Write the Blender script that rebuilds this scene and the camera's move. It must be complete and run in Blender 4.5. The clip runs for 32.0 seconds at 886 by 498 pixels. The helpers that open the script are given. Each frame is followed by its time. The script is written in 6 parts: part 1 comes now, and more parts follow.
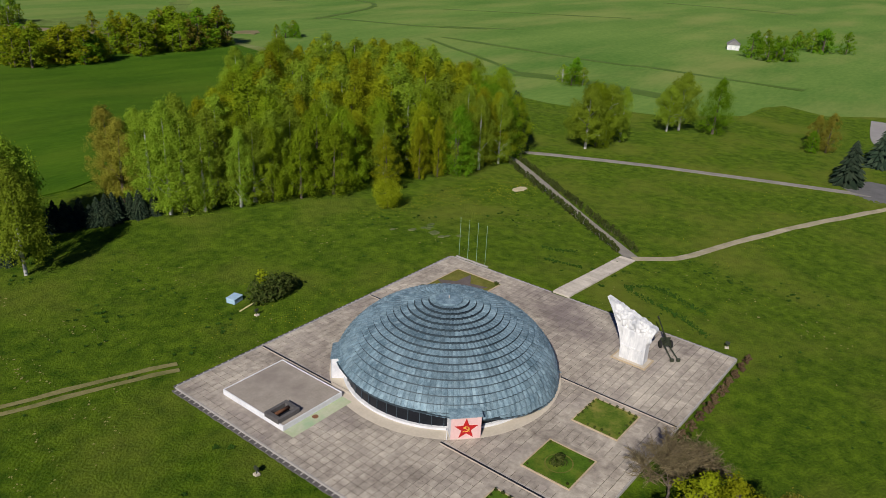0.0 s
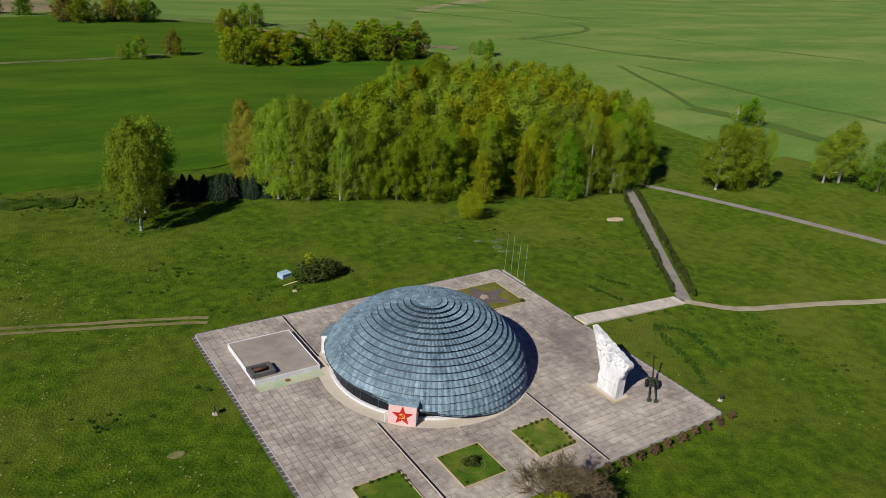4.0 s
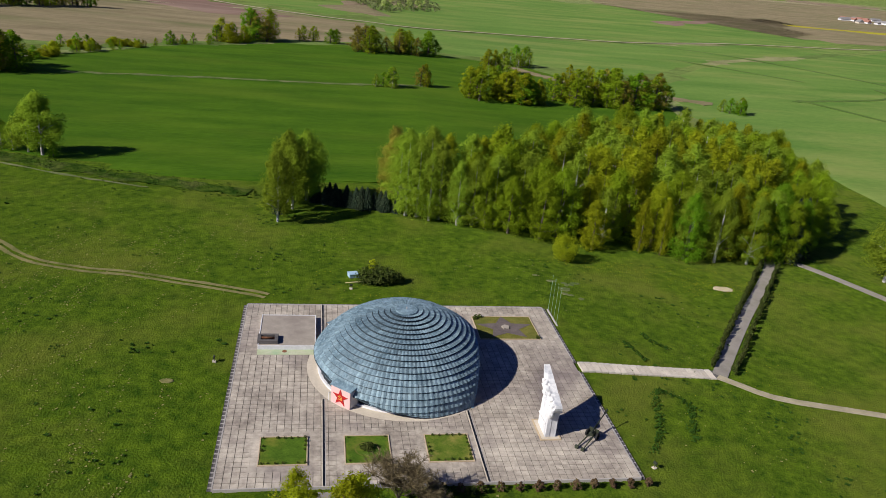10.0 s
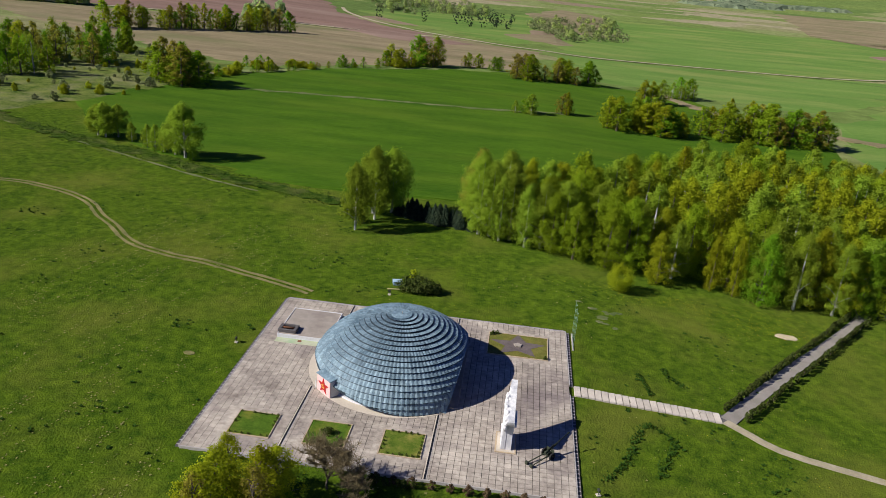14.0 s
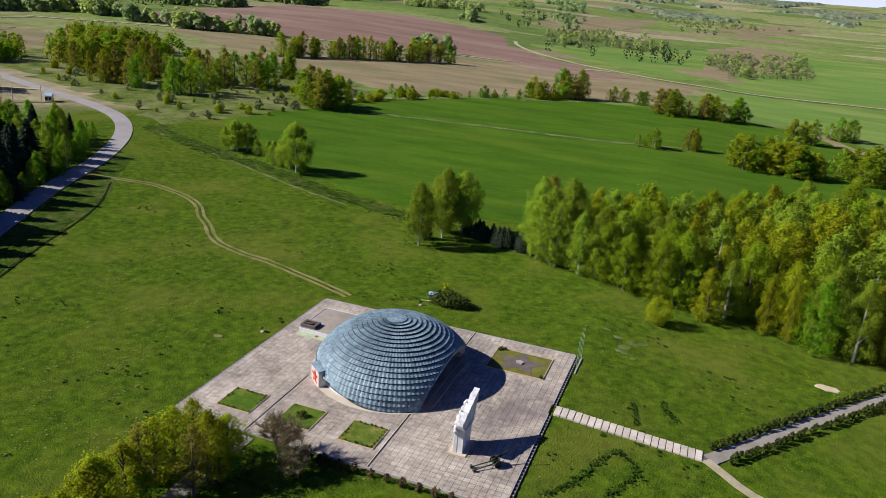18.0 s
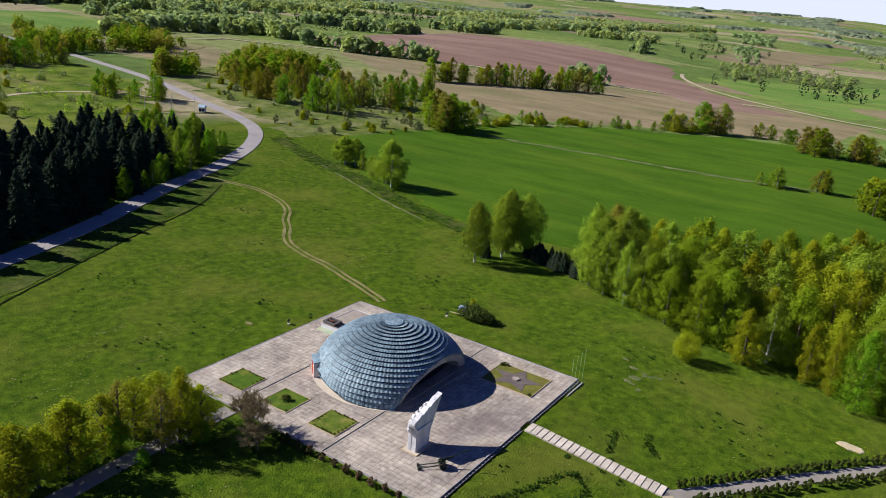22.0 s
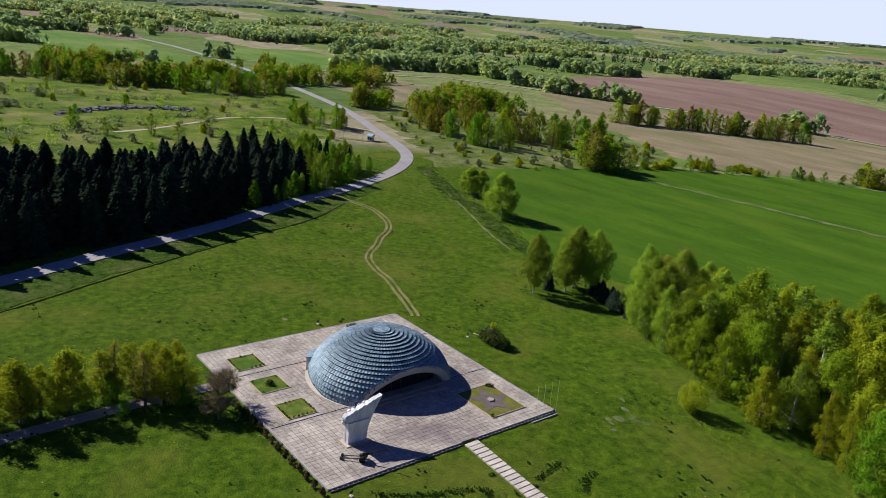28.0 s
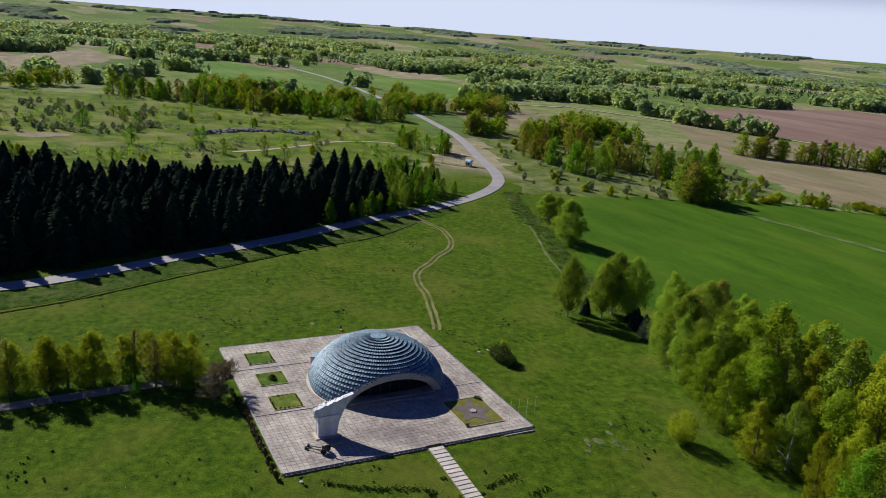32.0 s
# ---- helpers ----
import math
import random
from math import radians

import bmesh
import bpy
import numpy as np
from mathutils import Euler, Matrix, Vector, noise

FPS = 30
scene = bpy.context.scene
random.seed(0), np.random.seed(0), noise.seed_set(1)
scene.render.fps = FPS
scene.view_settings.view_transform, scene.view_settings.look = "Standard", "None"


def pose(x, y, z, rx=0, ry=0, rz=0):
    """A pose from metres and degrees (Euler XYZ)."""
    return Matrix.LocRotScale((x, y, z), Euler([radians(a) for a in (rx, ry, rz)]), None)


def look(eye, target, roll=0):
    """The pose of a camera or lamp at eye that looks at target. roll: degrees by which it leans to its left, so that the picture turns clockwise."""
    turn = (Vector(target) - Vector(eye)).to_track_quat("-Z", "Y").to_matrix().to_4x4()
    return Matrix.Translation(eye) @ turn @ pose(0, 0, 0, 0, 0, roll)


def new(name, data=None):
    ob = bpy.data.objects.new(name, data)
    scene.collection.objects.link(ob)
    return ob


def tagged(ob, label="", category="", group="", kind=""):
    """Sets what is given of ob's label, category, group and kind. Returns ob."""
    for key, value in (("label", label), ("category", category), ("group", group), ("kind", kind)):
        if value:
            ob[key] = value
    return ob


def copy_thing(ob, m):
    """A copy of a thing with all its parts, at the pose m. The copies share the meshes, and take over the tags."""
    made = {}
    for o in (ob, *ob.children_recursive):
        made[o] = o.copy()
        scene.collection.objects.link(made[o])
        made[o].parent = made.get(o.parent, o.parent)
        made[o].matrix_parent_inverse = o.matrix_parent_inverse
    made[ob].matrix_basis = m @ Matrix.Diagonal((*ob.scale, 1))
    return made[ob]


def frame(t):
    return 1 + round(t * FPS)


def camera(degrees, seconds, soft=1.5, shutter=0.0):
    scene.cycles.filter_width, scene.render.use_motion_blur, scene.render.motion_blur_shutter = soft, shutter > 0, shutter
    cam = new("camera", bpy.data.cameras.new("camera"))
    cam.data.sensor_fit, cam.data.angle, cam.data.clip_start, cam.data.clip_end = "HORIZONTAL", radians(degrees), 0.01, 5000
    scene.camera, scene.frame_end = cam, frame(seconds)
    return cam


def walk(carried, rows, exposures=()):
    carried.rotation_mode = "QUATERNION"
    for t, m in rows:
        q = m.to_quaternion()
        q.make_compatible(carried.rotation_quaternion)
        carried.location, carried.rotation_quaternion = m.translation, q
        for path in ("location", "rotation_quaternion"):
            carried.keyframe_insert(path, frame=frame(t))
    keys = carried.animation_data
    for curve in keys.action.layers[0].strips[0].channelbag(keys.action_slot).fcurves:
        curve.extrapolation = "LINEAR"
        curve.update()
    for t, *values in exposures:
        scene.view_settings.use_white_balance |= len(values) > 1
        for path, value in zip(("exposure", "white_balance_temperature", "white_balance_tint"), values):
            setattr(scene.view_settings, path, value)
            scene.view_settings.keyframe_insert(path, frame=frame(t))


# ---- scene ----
cam = camera(60.4, 32.0, 0.7)
PATH = [
    (0, (-63.985, -46.754, 49.287), (-62.529, -45.637, 48.492), 2.8),
    (2, (-57.21, -59.139, 50.78), (-55.949, -57.804, 49.989), 3.6),
    (6, (-38.667, -80.435, 53.853), (-37.843, -78.782, 53.085), 4.9),
    (9, (-21.172, -92.666, 56.801), (-20.709, -90.871, 56.051), 5.3),
    (13, (5.744, -101.96, 59.503), (5.703, -100.096, 58.778), 5.1),
    (18, (41.63, -103.523, 61.703), (41.009, -101.745, 61.03), 4.3),
    (19, (48.513, -102.603, 61.888), (47.785, -100.862, 61.224), 4.6),
    (23, (75.603, -93.676, 63.691), (74.492, -92.137, 63.062), 4.7),
    (28, (105.523, -74.482, 65.535), (104.043, -73.272, 64.949), 4.8),
    (32, (126.532, -54.196, 66.812), (124.826, -53.304, 66.27), 4.4),
]
walk(cam, [(t, look(eye, target, roll)) for t, eye, target, roll in PATH], [(0, -0.16, 6450, 11), (9, 0.1, 6400, 12), (18, 0.42, 6300, 14), (25, 0.5, 6200, 15), (32, 0.24, 6100, 13)])

# ---- world, sun ----
SUN_EL, SUN_AZ = radians(35.0), math.atan2(-0.37, -0.93)
world = bpy.data.worlds.new("sky")
scene.world = world
world.use_nodes = True
wn = world.node_tree
sky = wn.nodes.new("ShaderNodeTexSky")
sky.sky_type = "NISHITA"
sky.sun_disc = False
sky.sun_elevation = SUN_EL
sky.sun_rotation = math.atan2(math.cos(SUN_AZ), math.sin(SUN_AZ))
sky.air_density, sky.dust_density, sky.ozone_density = 1.2, 1.5, 1.5
# pale haze low over the horizon, the clear blue sky above it
wtc, wsep, wramp = wn.nodes.new("ShaderNodeTexCoord"), wn.nodes.new("ShaderNodeSeparateXYZ"), wn.nodes.new("ShaderNodeValToRGB")
wn.links.new(wtc.outputs["Generated"], wsep.inputs[0])
wn.links.new(wsep.outputs["Z"], wramp.inputs[0])
wramp.color_ramp.interpolation = "EASE"
wramp.color_ramp.elements[0].position, wramp.color_ramp.elements[1].position = 0.05, 0.11
wramp.color_ramp.elements[0].color, wramp.color_ramp.elements[1].color = (1, 1, 1, 1), (0, 0, 0, 1)
wscale, wmix = wn.nodes.new("ShaderNodeVectorMath"), wn.nodes.new("ShaderNodeMix")
wscale.operation = "MULTIPLY"
wscale.inputs[1].default_value = (0.0095, 0.0160, 0.043)
wn.links.new(sky.outputs[0], wscale.inputs[0])
wmix.data_type = "RGBA"
wn.links.new(wramp.outputs[0], wmix.inputs[0])
wn.links.new(wscale.outputs[0], wmix.inputs[6])
wmix.inputs[7].default_value = (0.57, 0.62, 0.72, 1)
wn.links.new(wmix.outputs[2], wn.nodes["Background"].inputs["Color"])
wn.nodes["Background"].inputs["Strength"].default_value = 1.0
sun = new("sun", bpy.data.lights.new("sun", "SUN"))
sun.data.energy, sun.data.angle, sun.data.color = 5.4, radians(0.53), (1.0, 0.95, 0.86)
sun.matrix_world = look((math.cos(SUN_AZ) * 300, math.sin(SUN_AZ) * 300, math.tan(SUN_EL) * 300), (0, 0, 0))


# ---- materials ----
def mat(name, dark, light, scale=1.0, fine=8.0, rough=0.85, metal=0.0, bump=0.3, rand=0.0, island=0.0,
        bumpd=0.05, third=None, third_scale=0.05, third_amount=0.5, spec=0.3, stretch=(1, 1, 1), local=False, lo=0.34, hi=0.66, diffuse=0.1, fuzz=0.0):
    """Two noises of different size between two colours, a third patchy colour, relief, and change from piece to piece."""
    m = bpy.data.materials.new(name)
    m.use_nodes = True
    t = m.node_tree
    n, l = t.nodes, t.links
    b = n["Principled BSDF"]
    geo = n.new("ShaderNodeNewGeometry")
    src = geo.outputs["Position"]
    if local:
        src = n.new("ShaderNodeTexCoord").outputs["Object"]
    mp = n.new("ShaderNodeMapping")
    mp.inputs["Scale"].default_value = stretch
    l.new(src, mp.inputs["Vector"])

    def noise_tex(s, detail=4.0):
        x = n.new("ShaderNodeTexNoise")
        x.inputs["Scale"].default_value, x.inputs["Detail"].default_value = s, detail
        x.inputs["Roughness"].default_value = 0.6
        l.new(mp.outputs[0], x.inputs["Vector"])
        return x.outputs["Fac"]

    big, small = noise_tex(scale), noise_tex(fine, 6.0)
    add = n.new("ShaderNodeMath")
    add.operation = "MULTIPLY_ADD"
    l.new(big, add.inputs[0])
    add.inputs[1].default_value = 0.6
    sc = n.new("ShaderNodeMath")
    sc.operation = "MULTIPLY"
    l.new(small, sc.inputs[0])
    sc.inputs[1].default_value = 0.4
    l.new(sc.outputs[0], add.inputs[2])
    ramp = n.new("ShaderNodeValToRGB")
    l.new(add.outputs[0], ramp.inputs[0])
    ramp.color_ramp.elements[0].position, ramp.color_ramp.elements[1].position = lo, hi
    ramp.color_ramp.elements[0].color, ramp.color_ramp.elements[1].color = (*dark, 1), (*light, 1)
    col = ramp.outputs[0]
    if third:
        r2 = n.new("ShaderNodeValToRGB")
        l.new(noise_tex(third_scale, 5.0), r2.inputs[0])
        r2.color_ramp.elements[0].position, r2.color_ramp.elements[1].position = 0.48, 0.68
        mu = n.new("ShaderNodeMath")
        mu.operation = "MULTIPLY"
        mu.inputs[1].default_value = third_amount
        l.new(r2.outputs[0], mu.inputs[0])
        mx = n.new("ShaderNodeMix")
        mx.data_type = "RGBA"
        l.new(mu.outputs[0], mx.inputs[0])
        l.new(col, mx.inputs[6])
        mx.inputs[7].default_value = (*third, 1)
        col = mx.outputs[2]
    if rand or island:
        hs = n.new("ShaderNodeHueSaturation")
        rm = n.new("ShaderNodeMapRange")
        amount = rand or island
        rm.inputs[3].default_value, rm.inputs[4].default_value = 1 - amount, 1 + amount
        l.new(n.new("ShaderNodeObjectInfo").outputs["Random"] if rand else geo.outputs["Random Per Island"], rm.inputs[0])
        l.new(rm.outputs[0], hs.inputs["Value"])
        l.new(col, hs.inputs["Color"])
        col = hs.outputs[0]
    l.new(col, b.inputs["Base Color"])
    b.inputs["Roughness"].default_value, b.inputs["Metallic"].default_value = rough, metal
    b.inputs["Specular IOR Level"].default_value = spec
    if fuzz:
        b.inputs["Sheen Weight"].default_value, b.inputs["Sheen Roughness"].default_value = fuzz, 0.45
        b.inputs["Sheen Tint"].default_value = (0.62, 0.80, 0.14, 1)
    b.inputs["Diffuse Roughness"].default_value = diffuse
    if bump:
        bp = n.new("ShaderNodeBump")
        bp.inputs["Strength"].default_value, bp.inputs["Distance"].default_value = bump, bumpd
        l.new(small, bp.inputs["Height"])
        l.new(bp.outputs[0], b.inputs["Normal"])
    return m


def leaf_mat(name, dark, light, thin=0.62, rand=0.16):
    """Leaves: diffuse and light let through, changing from leaf to leaf and from tree to tree."""
    m = bpy.data.materials.new(name)
    m.use_nodes = True
    t = m.node_tree
    n, l = t.nodes, t.links
    n.remove(n["Principled BSDF"])
    geo, info = n.new("ShaderNodeNewGeometry"), n.new("ShaderNodeObjectInfo")
    ramp = n.new("ShaderNodeValToRGB")
    ramp.color_ramp.elements[0].color, ramp.color_ramp.elements[1].color = (*dark, 1), (*light, 1)
    l.new(geo.outputs["Random Per Island"], ramp.inputs[0])
    hs = n.new("ShaderNodeHueSaturation")
    for lo, hi, sock in ((1 - rand, 1 + rand, "Value"), (0.495, 0.512, "Hue")):
        rm = n.new("ShaderNodeMapRange")
        rm.inputs[3].default_value, rm.inputs[4].default_value = lo, hi
        l.new(info.outputs["Random"], rm.inputs[0])
        l.new(rm.outputs[0], hs.inputs[sock])
    l.new(ramp.outputs[0], hs.inputs["Color"])
    d, tr, mx = n.new("ShaderNodeBsdfDiffuse"), n.new("ShaderNodeBsdfTranslucent"), n.new("ShaderNodeMixShader")
    l.new(hs.outputs[0], d.inputs[0])
    l.new(hs.outputs[0], tr.inputs[0])
    mx.inputs[0].default_value = thin
    l.new(d.outputs[0], mx.inputs[1])
    l.new(tr.outputs[0], mx.inputs[2])
    l.new(mx.outputs[0], n["Material Output"].inputs[0])
    return m


M_MEADOW = mat("meadow", (0.017, 0.050, 0.003), (0.102, 0.160, 0.009), 0.55, 3.2, 0.9, lo=0.36, hi=0.66, third=(0.135, 0.146, 0.022), third_scale=0.045, third_amount=0.6, bump=1.0, bumpd=0.3, spec=0.02, fuzz=0.06)


def land_mosaic(m):
    """Beyond the near meadow the land is a patchwork of pastures, dry grass and crops."""
    n, l = m.node_tree.nodes, m.node_tree.links
    b = n["Principled BSDF"]
    near = b.inputs["Base Color"].links[0].from_socket
    pos = n.new("ShaderNodeNewGeometry").outputs["Position"]
    warp = n.new("ShaderNodeTexNoise")
    warp.inputs["Scale"].default_value, warp.inputs["Detail"].default_value = 0.012, 5.0
    l.new(pos, warp.inputs["Vector"])
    off = n.new("ShaderNodeVectorMath")
    off.operation = "MULTIPLY_ADD"
    l.new(warp.outputs["Color"], off.inputs[0])
    off.inputs[1].default_value = (70, 70, 0)
    l.new(pos, off.inputs[2])
    mp = n.new("ShaderNodeMapping")
    mp.inputs["Rotation"].default_value = (0, 0, 0.5)
    mp.inputs["Scale"].default_value = (0.0042, 0.0075, 0)
    l.new(off.outputs[0], mp.inputs["Vector"])
    vor = n.new("ShaderNodeTexVoronoi")
    vor.inputs["Scale"].default_value = 1.0
    l.new(mp.outputs[0], vor.inputs["Vector"])
    sep = n.new("ShaderNodeSeparateColor")
    l.new(vor.outputs["Color"], sep.inputs[0])
    ramp = n.new("ShaderNodeValToRGB")
    ramp.color_ramp.interpolation = "CONSTANT"
    rows = ((0.0, (0.125, 0.180, 0.048)), (0.22, (0.225, 0.220, 0.105)), (0.40, (0.150, 0.205, 0.055)), (0.58, (0.295, 0.258, 0.160)), (0.70, (0.100, 0.155, 0.042)), (0.82, (0.195, 0.225, 0.085)), (0.94, (0.235, 0.170, 0.125)))
    while len(ramp.color_ramp.elements) < len(rows):
        ramp.color_ramp.elements.new(0.5)
    for e, (p, col) in zip(ramp.color_ramp.elements, rows):
        e.position, e.color = p, (*col, 1)
    l.new(sep.outputs[0], ramp.inputs[0])
    grain = n.new("ShaderNodeTexNoise")
    grain.inputs["Scale"].default_value, grain.inputs["Detail"].default_value, grain.inputs["Roughness"].default_value = 0.05, 8.0, 0.75
    l.new(pos, grain.inputs["Vector"])
    gm = n.new("ShaderNodeMapRange")
    gm.inputs[1].default_value, gm.inputs[2].default_value = 0.3, 0.7
    gm.inputs[3].default_value, gm.inputs[4].default_value = 0.55, 1.35
    l.new(grain.outputs["Fac"], gm.inputs[0])
    hs = n.new("ShaderNodeHueSaturation")
    l.new(gm.outputs[0], hs.inputs["Value"])
    l.new(ramp.outputs[0], hs.inputs["Color"])
    dist = n.new("ShaderNodeVectorMath")
    dist.operation = "DISTANCE"
    l.new(off.outputs[0], dist.inputs[0])
    dist.inputs[1].default_value = (55, 40, 0)
    fac = n.new("ShaderNodeMapRange")
    fac.inputs[1].default_value, fac.inputs[2].default_value = 235, 262
    l.new(dist.outputs["Value"], fac.inputs[0])
    mx = n.new("ShaderNodeMix")
    mx.data_type = "RGBA"
    l.new(fac.outputs[0], mx.inputs[0])
    l.new(near, mx.inputs[6])
    l.new(hs.outputs[0], mx.inputs[7])
    l.new(mx.outputs[2], b.inputs["Base Color"])


land_mosaic(M_MEADOW)
M_FIELD = mat("field_green", (0.022, 0.070, 0.004), (0.068, 0.136, 0.008), 0.05, 0.9, 0.9, stretch=(0.5, 1.7, 1), third=(0.092, 0.140, 0.012), third_scale=0.02, third_amount=0.45, bump=0.6, bumpd=0.25, spec=0.02, fuzz=0.04)
M_FIELD_E = mat("field_light", (0.064, 0.148, 0.026), (0.150, 0.232, 0.052), 0.014, 0.35, 0.9, stretch=(0.7, 2.0, 1), third=(0.235, 0.250, 0.078), third_scale=0.011, third_amount=0.6, bump=0.2, spec=0.02, fuzz=0.06)
M_BEIGE = mat("field_stubble", (0.155, 0.128, 0.066), (0.29, 0.235, 0.135), 0.03, 0.25, 0.95, stretch=(0.6, 1.8, 1), third=(0.125, 0.14, 0.05), third_scale=0.012, third_amount=0.7, spec=0.1)
M_RED = mat("field_ploughed", (0.155, 0.098, 0.072), (0.26, 0.17, 0.13), 0.012, 0.12, 0.95, stretch=(0.5, 2.0, 1), third=(0.27, 0.20, 0.15), third_scale=0.006, third_amount=0.6, spec=0.1)
M_ROUGHGRASS = mat("rough_grass", (0.016, 0.046, 0.004), (0.075, 0.118, 0.014), 0.5, 2.2, 0.9, lo=0.4, hi=0.62, third=(0.15, 0.145, 0.05), third_scale=0.12, third_amount=0.45, bump=1.0, bumpd=0.4, spec=0.02)
M_DRYSTRIP = mat("dry_strip", (0.045, 0.090, 0.015), (0.19, 0.195, 0.09), 0.12, 0.8, 0.95, third=(0.06, 0.10, 0.02), third_scale=0.09, third_amount=0.5, spec=0.05)
M_SCRUB = mat("scrub_ground", (0.036, 0.072, 0.010), (0.160, 0.186, 0.046), 0.14, 1.1, 0.9, lo=0.39, hi=0.62, third=(0.25, 0.218, 0.135), third_scale=0.05, third_amount=0.65, bump=0.8, bumpd=0.4, spec=0.02, fuzz=0.05)
M_DIRTROAD = mat("dirt_road", (0.34, 0.29, 0.19), (0.48, 0.42, 0.30), 0.1, 1.0, 0.95, spec=0.05)
M_FURROW = mat("furrow_grass", (0.050, 0.098, 0.016), (0.095, 0.150, 0.030), 0.1, 1.0, 0.58, spec=0.02, fuzz=0.06)
M_PASTURE = mat("pasture", (0.034, 0.078, 0.006), (0.155, 0.200, 0.024), 0.07, 0.8, 0.9, lo=0.39, hi=0.62, third=(0.24, 0.205, 0.085), third_scale=0.03, third_amount=0.65, bump=0.8, bumpd=0.4, spec=0.02, fuzz=0.05)
M_RAPE = mat("yellow_crop", (0.26, 0.25, 0.02), (0.40, 0.36, 0.03), 0.05, 0.5, 0.95, spec=0.05)
M_LOT = mat("dark_asphalt", (0.10, 0.098, 0.095), (0.16, 0.155, 0.15), 0.3, 5.0, 0.9)
M_TRACK = mat("track_earth", (0.12, 0.125, 0.040), (0.27, 0.235, 0.105), 0.3, 3.0, 0.95, third=(0.07, 0.10, 0.015), third_scale=0.2, third_amount=0.5, spec=0.05)
M_FOOTPATH = mat("trodden_path", (0.27, 0.235, 0.155), (0.44, 0.385, 0.27), 0.3, 3.0, 0.95, third=(0.16, 0.17, 0.06), third_scale=0.25, third_amount=0.4, spec=0.05)
M_PATH = mat("path_asphalt", (0.20, 0.18, 0.155), (0.30, 0.275, 0.24), 0.4, 6.0, 0.9, third=(0.16, 0.17, 0.09), third_scale=0.3, third_amount=0.3)
M_ROAD = mat("road_asphalt", (0.24, 0.225, 0.215), (0.33, 0.31, 0.29), 0.15, 5.0, 0.85)
M_SAND = mat("sand", (0.40, 0.33, 0.20), (0.55, 0.47, 0.31), 0.5, 4.0, 0.95)
M_SLAB = mat("paving_slab", (0.185, 0.155, 0.128), (0.575, 0.512, 0.420), 0.13, 1.3, 0.85, rand=0.11, third=(0.150, 0.120, 0.118), third_scale=0.07, third_amount=0.8)
M_SLABJ = mat("paving_slab_rest", (0.185, 0.155, 0.128), (0.575, 0.512, 0.420), 0.13, 1.3, 0.85, island=0.11, third=(0.150, 0.120, 0.118), third_scale=0.07, third_amount=0.8)
M_STEP = mat("step_slab", (0.38, 0.335, 0.275), (0.60, 0.54, 0.455), 0.5, 3.0, 0.85, rand=0.12)
M_JOINT = mat("joint_earth", (0.080, 0.070, 0.054), (0.140, 0.122, 0.095), 0.5, 6.0, 0.95)
M_RING = mat("ring_concrete", (0.46, 0.40, 0.315), (0.60, 0.53, 0.43), 0.25, 3.0, 0.85)
M_CONC = mat("concrete", (0.27, 0.235, 0.195), (0.38, 0.335, 0.28), 0.35, 4.0, 0.88, third=(0.18, 0.15, 0.13), third_scale=0.25, third_amount=0.6)
M_KERB = mat("kerb_concrete", (0.30, 0.28, 0.26), (0.42, 0.39, 0.36), 0.6, 6.0, 0.85, rand=0.1)
M_EDGE = mat("bed_edging", (0.38, 0.29, 0.18), (0.50, 0.40, 0.27), 0.8, 6.0, 0.85)
M_WHITE = mat("white_paint", (0.56, 0.56, 0.56), (0.80, 0.79, 0.77), 0.9, 5.0, 0.7, third=(0.27, 0.29, 0.33), third_scale=0.7, third_amount=0.7, stretch=(1, 1, 0.3))
# dark concrete of the hatch, also painted shade in kerb channel and slab gaps
M_HATCH_SHADE = mat("dark_concrete_and_shade", (0.07, 0.065, 0.065), (0.13, 0.12, 0.115), 0.6, 5.0, 0.85)
M_WHITE2 = mat("platform_whitewash", (0.55, 0.55, 0.57), (0.74, 0.74, 0.75), 0.8, 6.0, 0.8)
M_GREENSTAIN = mat("green_stained_concrete", (0.36, 0.42, 0.25), (0.50, 0.50, 0.36), 0.4, 3.0, 0.85, third=(0.27, 0.42, 0.24), third_scale=0.35, third_amount=0.7)
M_ZINC = mat("dome_sheet", (0.052, 0.095, 0.125), (0.225, 0.325, 0.375), 0.5, 7.0, 0.62, 0.1, bump=0.4, rand=0.18, third=(0.30, 0.405, 0.45), third_scale=1.9, third_amount=0.6, spec=0.4, stretch=(1, 1, 0.35))
M_ZINCJ = mat("dome_sheet_rest", (0.052, 0.095, 0.125), (0.225, 0.325, 0.375), 0.5, 7.0, 0.62, 0.1, bump=0.4, island=0.18, third=(0.30, 0.405, 0.45), third_scale=1.9, third_amount=0.6, spec=0.4, stretch=(1, 1, 0.35))
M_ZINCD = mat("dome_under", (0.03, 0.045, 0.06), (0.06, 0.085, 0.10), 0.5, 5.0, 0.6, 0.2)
M_DARK = mat("dark_glass_frame", (0.006, 0.008, 0.011), (0.014, 0.016, 0.022), 0.8, 5.0, 0.3, spec=0.2, bump=0)
M_ARCH = mat("arch_concrete", (0.30, 0.30, 0.30), (0.44, 0.43, 0.42), 0.5, 4.0, 0.8)
M_PINK = mat("pink_render", (0.62, 0.40, 0.38), (0.72, 0.50, 0.47), 0.8, 5.0, 0.8)
M_REDP = mat("red_paint", (0.36, 0.010, 0.012), (0.48, 0.018, 0.018), 0.9, 6.0, 0.5)
M_GOLD = mat("gold_paint", (0.55, 0.33, 0.05), (0.70, 0.45, 0.09), 1.0, 6.0, 0.45)
M_GUN = mat("gun_green", (0.020, 0.026, 0.016), (0.045, 0.052, 0.032), 1.2, 9.0, 0.55)
